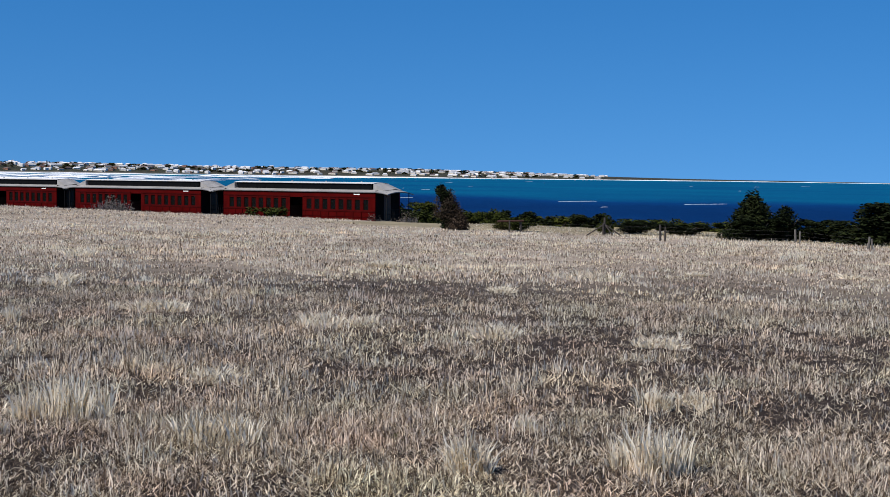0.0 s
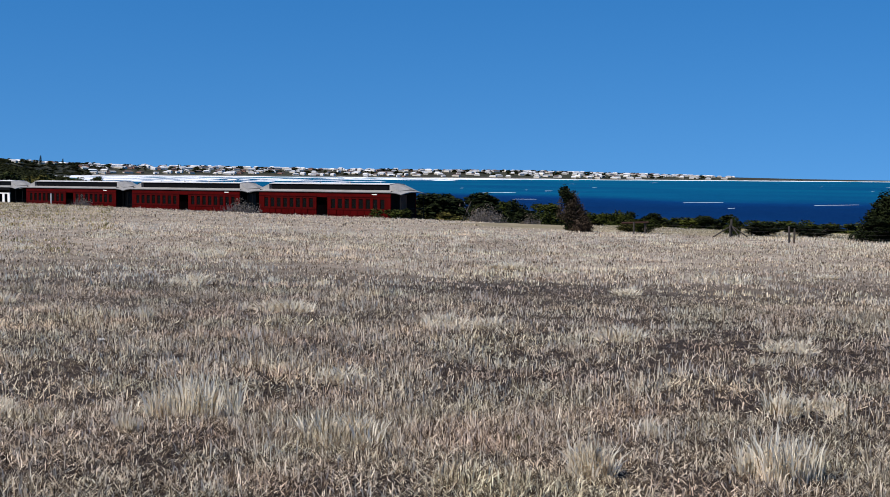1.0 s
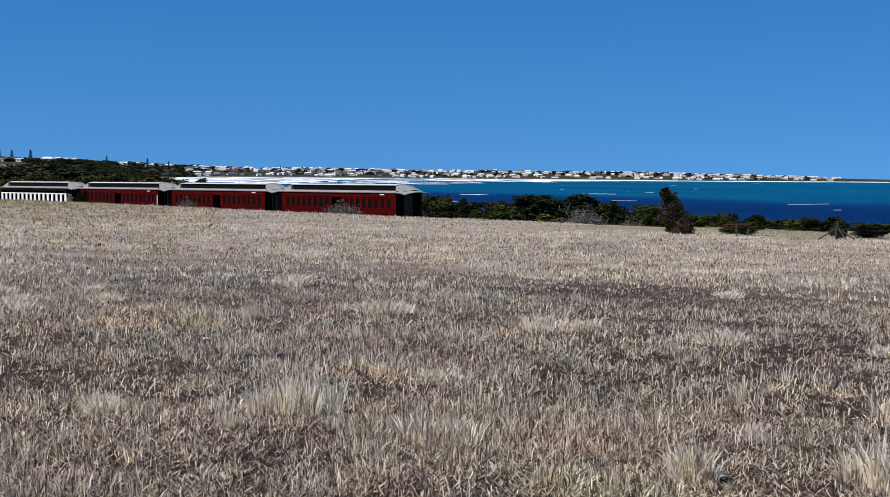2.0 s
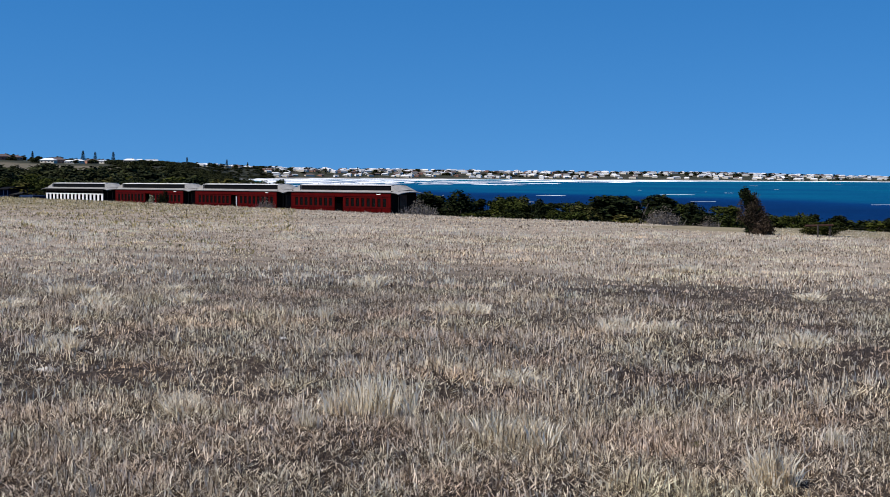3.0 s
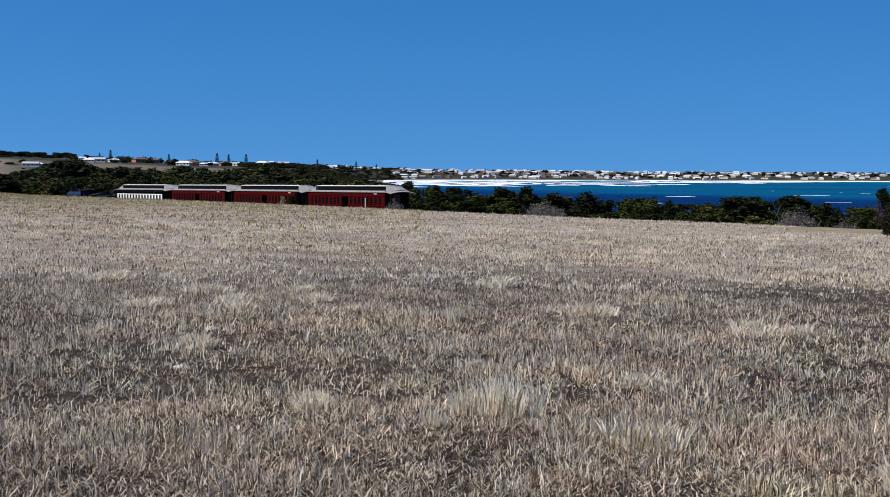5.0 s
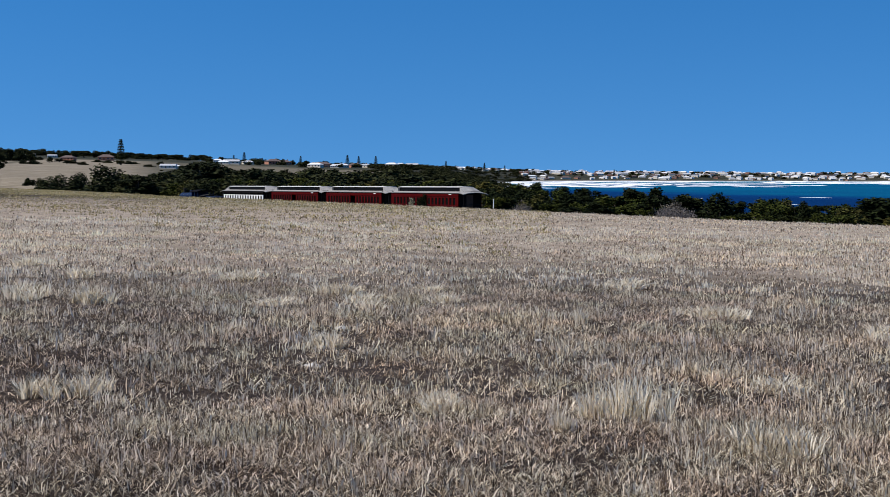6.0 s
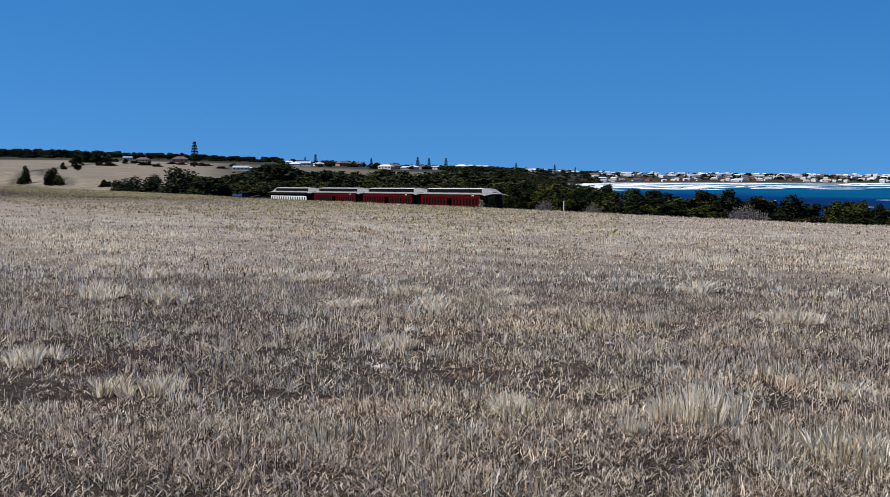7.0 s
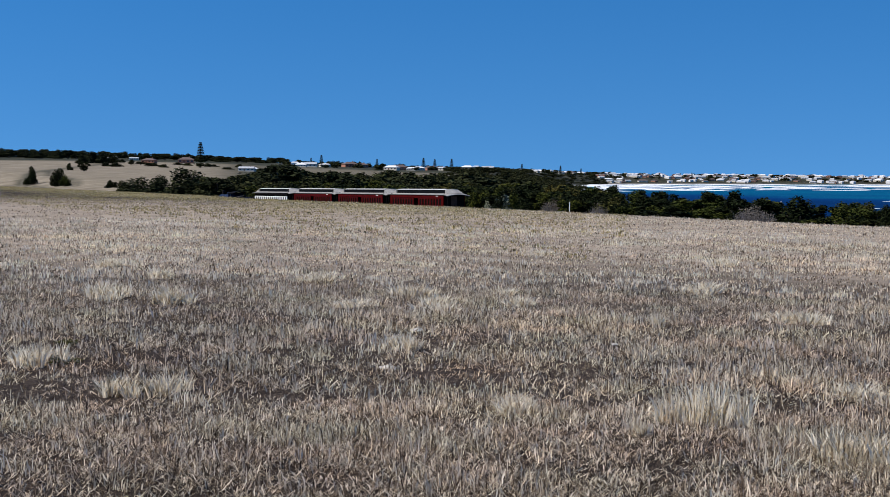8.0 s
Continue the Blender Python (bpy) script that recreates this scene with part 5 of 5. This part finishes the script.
def sward(name, label, d0, d1, count, tall, wide, az0, az1, material, seed, v_max=EDGE + 2.5, v_min=-99, bare=0.25, sharp=1.0, bunch=6, lying=0.5, bent=False):
    """Bunches of blades over a ring of the paddock, thicker and taller in patches."""
    g = np.random.default_rng(seed)
    m = count * 2 // bunch
    r = np.sqrt(g.uniform(d0 * d0, d1 * d1, m))
    az = np.radians(g.uniform(az0, az1, m))
    x, y = -np.sin(az) * r, np.cos(az) * r
    v = x * ACROSS.x + y * ACROSS.y
    clump = 0.55 * patches(x, y, 0.45) + 0.3 * patches(x, y, 1.9) + 0.35 * patches(x, y, 6.5) - 0.1
    v_max = np.where(x * ALONG.x + y * ALONG.y < 44, 70 if v_min > 50 else 53, v_max)
    keep = (v < v_max) & (v > v_min) & (g.random(m) < bare + 0.9 * np.clip(clump, 0, 1) ** sharp)
    x, y, clump = (np.repeat(k[keep][:count // bunch], bunch) for k in (x, y, clump))
    n = len(x)
    apart = max(wide * 2.2, 0.022)
    x, y = x + g.normal(0, apart, n), y + g.normal(0, apart, n)
    lean = np.where(g.random(n) < lying, g.uniform(0.9, 1.5, n), np.abs(g.normal(0, 0.4, n)))
    h = tall * (0.45 + 1.25 * np.clip(clump, 0, 1) ** 1.6) * g.uniform(0.4, 1.6, n)
    w = wide * g.uniform(0.5, 1.4, n)
    vv, ff = (bent_blades if bent else blades)(x, y, h, w, lean, seed + 1)
    tagged(bulk(name, vv, ff, material), label, "grass", kind="stuff")


sward("litter", "fallen dry stalks matted on the ground", 4.5, 10, 125000, 0.085, 0.006, -22, 50, STRAW, 1, bare=0.3, sharp=1.0, lying=0.96, bent=True)
sward("stubble", "short dry grey-brown stubble", 4.5, 10, 75000, 0.07, 0.006, -22, 50, STRAW, 13, bare=0.01, sharp=2.8, lying=0.2, bent=True, bunch=9)
sward("litter", "fallen dry stalks matted on the ground", 10, 22, 150000, 0.085, 0.009, -21, 49, STRAW, 14, bare=0.45, sharp=1.0, lying=0.85)
sward("stubble", "short dry grey-brown stubble", 10, 22, 115000, 0.07, 0.009, -21, 49, STRAW, 2, bare=0.02, sharp=2.6, lying=0.15, bunch=8)
sward("stubble", "short dry grey-brown stubble and litter", 22, 50, 160000, 0.055, 0.022, -21, 49, STRAW, 3)
sward("stubble", "short dry grey-brown stubble and litter", 50, 130, 70000, 0.06, 0.04, -21, 49, STRAW, 4)
sward("stubble", "short dry grey-brown stubble and litter", 130, 400, 22000, 0.07, 0.1, 27, 49, STRAW, 5)
sward("tall_grass", "bleached taller dry grass in patches", 5, 20, 34000, 0.085, 0.0045, -21, 49, PALE_STRAW, 6, bare=0.0, sharp=3.0, lying=0.3, bent=True)
sward("tall_grass", "bleached taller dry grass in patches", 20, 60, 70000, 0.09, 0.016, -21, 49, PALE_STRAW, 7, bare=0.0, sharp=3.0)
sward("pale_stubble", "bleached stubble tips over the far paddock", 24, 140, 140000, 0.05, 0.026, -21, 26, PALE_STRAW, 10, bare=0.12, sharp=1.6)
sward("pale_stubble", "bleached stubble tips over the far paddock", 24, 48, 45000, 0.05, 0.024, 26, 49, PALE_STRAW, 15, bare=0.1, sharp=1.8)
sward("pale_stubble", "bleached stubble tips over the paddock", 8, 24, 95000, 0.05, 0.008, -21, 49, PALE_STRAW, 11, bare=0.05, sharp=2.2, lying=0.3)
sward("gold_grass", "yellowed grass strip between fence and scrub", 50, 95, 30000, 0.05, 0.035, -21, 0, GOLD_STRAW, 12, v_min=51)
sward("gold_grass", "yellowed seeding grass along the paddock edge", 50, 130, 30000, 0.09, 0.04, -21, 49, GOLD_STRAW, 8, v_min=EDGE - 18)
sward("green_gold_grass", "yellow-green grass on the paddock's far brow", 34, 350, 170000, 0.08, 0.06, 20, 49, EDGE_STRAW, 9, v_min=EDGE - 42)


def bunch_body(kind):
    """One close bunch of a tuft, a hand wide: stalks that fan out a little, some broken over."""
    g = np.random.default_rng(40 + kind)
    n = 40
    a, d = g.uniform(0, 6.2832, n), 0.075 * np.sqrt(g.random(n))
    x, y = np.cos(a) * d, np.sin(a) * d
    tall = 0.25 * (0.3 + 0.7 * g.random(n) ** 0.8)
    lean = np.abs(g.normal(0.08, 0.24, n)) + d * 1.5
    b = a + g.normal(0, 0.9, n)
    w = 0.0052 * g.uniform(0.5, 1.6, n)
    c = g.uniform(0, 6.2832, n)
    broken = g.random(n) < 0.16
    k = np.where(broken, g.uniform(0.35, 0.7, n), 0.6)
    after = np.where(broken, g.uniform(1.2, 2.0, n), lean * 1.9)
    mx, my, mz = x + np.cos(b) * np.sin(lean) * tall * k, y + np.sin(b) * np.sin(lean) * tall * k, np.cos(lean) * tall * k
    tx, ty, tz = mx + np.cos(b) * np.sin(after) * tall * (1 - k), my + np.sin(b) * np.sin(after) * tall * (1 - k), mz + np.cos(after) * tall * (1 - k)
    ux, uy = np.cos(c) * w, np.sin(c) * w
    v = np.stack([np.stack(q, -1) for q in ((x - ux, y - uy, np.full(n, -0.02)), (x + ux, y + uy, np.full(n, -0.02)), (mx + ux, my + uy, mz), (mx - ux, my - uy, mz), (tx, ty, tz))], 1)
    i = np.arange(n)[:, None] * 5
    return bulk("clump", v.reshape(-1, 3), np.concatenate([i + [0, 1, 2], i + [0, 2, 3], i + [3, 2, 4]], 1).reshape(-1, 3), (TUFT_STRAW, TUFT_STRAW, PALE_STRAW, GOLD_STRAW)[kind])


BUNCHES = {}


def tuft(x, y, width, tall, gold=False):
    """A tuft of several bunches, taller towards its middle."""
    r = random.Random(int(x * 131 + y * 17))
    ob = tagged(new("grass_tuft"), "yellowed tuft of seeding grass in the paddock" if gold else "tuft of bleached dry grass standing in the paddock", "grass tuft", "tufts of dry grass")
    far = 1.0 if y < 12 else 1.5 if y < 20 else 2.2
    count = max(3, min(18, round(3 + 26 * width / far ** 1.4)))
    for i in range(count):
        kind = 3 if gold and i % 2 else r.choice((0, 1, 2))
        a, d = r.uniform(0, 6.283), math.sqrt(r.random()) * max(0.02, width / 2 - 0.05)
        high = tall / 0.22 * (1.15 - 0.9 * d / (width + 0.05)) * r.uniform(0.55, 1.1)
        if kind not in BUNCHES:
            BUNCHES[kind] = bunch_body(kind)
            o = BUNCHES[kind]
        else:
            o = new("clump", BUNCHES[kind].data)
        o.parent = ob
        wide = far * r.uniform(0.7, 1.15) * (1.0 if width > 0.25 else 0.55)
        o.matrix_basis = pose(math.cos(a) * d, math.sin(a) * d, 0, r.uniform(-7, 7), r.uniform(-7, 7), r.uniform(0, 360)) @ Matrix.Diagonal((wide, wide, high, 1))
    ob.matrix_basis = pose(x, y, height(x, y), 0, 0, 0)


for row in ((1.24, 7.77, 0.53, 0.32), (0.17, 7.58, 0.31, 0.24), (0.57, 14.87, 0.56, 0.22), (2.47, 14.49, 0.71, 0.14), (-1.96, 11.03, 0.5, 0.13), (-1.31, 16.18, 1.07, 0.2), (-4.02, 17.55, 0.71, 0.18), (1.66, 10.2, 0.28, 0.21),
            (0.57, 8.98, 0.2, 0.14), (5.79, 29.57, 0.53, 0.16), (8.65, 31.74, 0.87, 0.22), (9.34, 29.28, 0.68, 0.16), (2.94, 27.29, 1.33, 0.24), (0.83, 22.23, 0.59, 0.15), (-1.4, 30.16, 1.06, 0.2), (-2.68, 9.15, 0.72, 0.38), (-2.89, 8.22, 0.19, 0.16)):
    tuft(*row)
for row in ((-5.2, 15.45, 0.14, 0.24), (-9.89, 17.25, 0.44, 0.22), (-8.38, 15.51, 0.7, 0.17), (-6.42, 21.34, 0.69, 0.23), (-12.6, 19.01, 0.7, 0.23), (-4.17, 8.95, 0.26, 0.11), (-7.89, 17.12, 0.5, 0.17), (-8.69, 8.55, 0.65, 0.22),
            (-12.8, 13.9, 0.67, 0.27), (-14.94, 17.58, 0.51, 0.2), (-6.63, 11.57, 0.53, 0.18), (-9.5, 15.14, 0.71, 0.15), (-9.74, 17.34, 0.61, 0.22), (-8.73, 16.2, 0.49, 0.2), (-8.99, 18.93, 0.46, 0.14), (-3.96, 8.6, 0.38, 0.15)):
    tuft(*row)
for row in ((-6.73, 22.73, 0.52, 0.21), (-17.75, 19.29, 0.69, 0.23), (-3.86, 17.37, 0.63, 0.2), (-14.29, 32.59, 0.63, 0.16), (-9.11, 32.23, 0.88, 0.33)):
    tuft(*row)
for row in ((1.98, 10.46, 0.52, 0.1), (-1.46, 8.43, 0.6, 0.24), (-6.84, 7.81, 0.78, 0.19), (-11.6, 13.94, 0.56, 0.27), (-12.47, 18.67, 0.69, 0.22)):
    tuft(*row, gold=True)


def clumps(count, seed):
    """Low pale clumps scattered over the whole paddock, past counting."""
    g = np.random.default_rng(seed)
    per = 46
    d = np.sqrt(g.uniform(6 ** 2, 60 ** 2, count))
    az = np.radians(g.uniform(-20, 48, count))
    x, y = -np.sin(az) * d, np.cos(az) * d
    keep = x * ACROSS.x + y * ACROSS.y < EDGE - 1
    x, y, d = (np.repeat(q[keep], per) for q in (x, y, d))
    n = len(x)
    size = np.repeat(g.uniform(0.05, 0.2, n // per), per) * (1 + d / 35)
    tall = np.repeat(g.uniform(0.06, 0.17, n // per), per)
    x, y = x + g.normal(0, 1, n) * size, y + g.normal(0, 1, n) * size * 0.8
    v, f = bent_blades(x, y, tall * g.uniform(0.35, 1.2, n), 0.0035 * (1 + d / 14), np.abs(g.normal(0, 0.3, n)), seed + 1)
    tagged(bulk("grass_clumps", v, f, TUFT_STRAW), "low clumps of bleached grass scattered over the paddock", "grass", kind="stuff")


clumps(900, 71)


def stone(x, y, size, seed):
    """A flat pale field stone half sunk in the litter."""
    bm = bmesh.new()
    bmesh.ops.create_icosphere(bm, subdivisions=3, radius=1)
    for v in bm.verts:
        v.co *= 1 + 0.35 * noise.noise(v.co * 1.3 + Vector((seed, 0, 0))) + 0.08 * noise.noise(v.co * 5)
        v.co = Vector((v.co.x * size, v.co.y * size * 0.6, v.co.z * size * 0.28))
    ob = part("field_stone", bm, PALE_STONE)
    tagged(ob, "flat pale stone lying in the dry grass", "stone", "field stones")
    ob.matrix_basis = pose(x, y, height(x, y) + size * 0.12, 0, 0, seed * 47)


for row in ((-7.3, 13.05, 0.085, 1), (-5.0, 13.4, 0.06, 2), (-4.9, 14.3, 0.05, 3), (-6.0, 10.2, 0.09, 4)):
    stone(*row)


def weed(x, y, width, tall, seed):
    """A low green weed patch among the litter."""
    ob = tagged(new("weed"), "low green weed growing flat in the dry litter", "weed", "green weeds")
    r = random.Random(seed)
    lumps = [(r.gauss(0, 0.25), r.gauss(0, 0.25), 0.4, 0.2, 0.35) for i in range(7)]
    v, f = leaf_cloud(lumps, 160, 0.07, seed)
    bulk("foliage", v, f, LEAF_OLIVE, ob)
    ob.matrix_basis = pose(x, y, height(x, y)) @ Matrix.Diagonal((width, width, tall, 1))


for row in ((-0.35, 8.6, 0.3, 0.04, 1), (-8.6, 8.7, 0.45, 0.09, 2), (-13.4, 14.2, 0.5, 0.12, 3), (-9.4, 9.6, 0.35, 0.07, 4)):
    weed(*row)


motions()
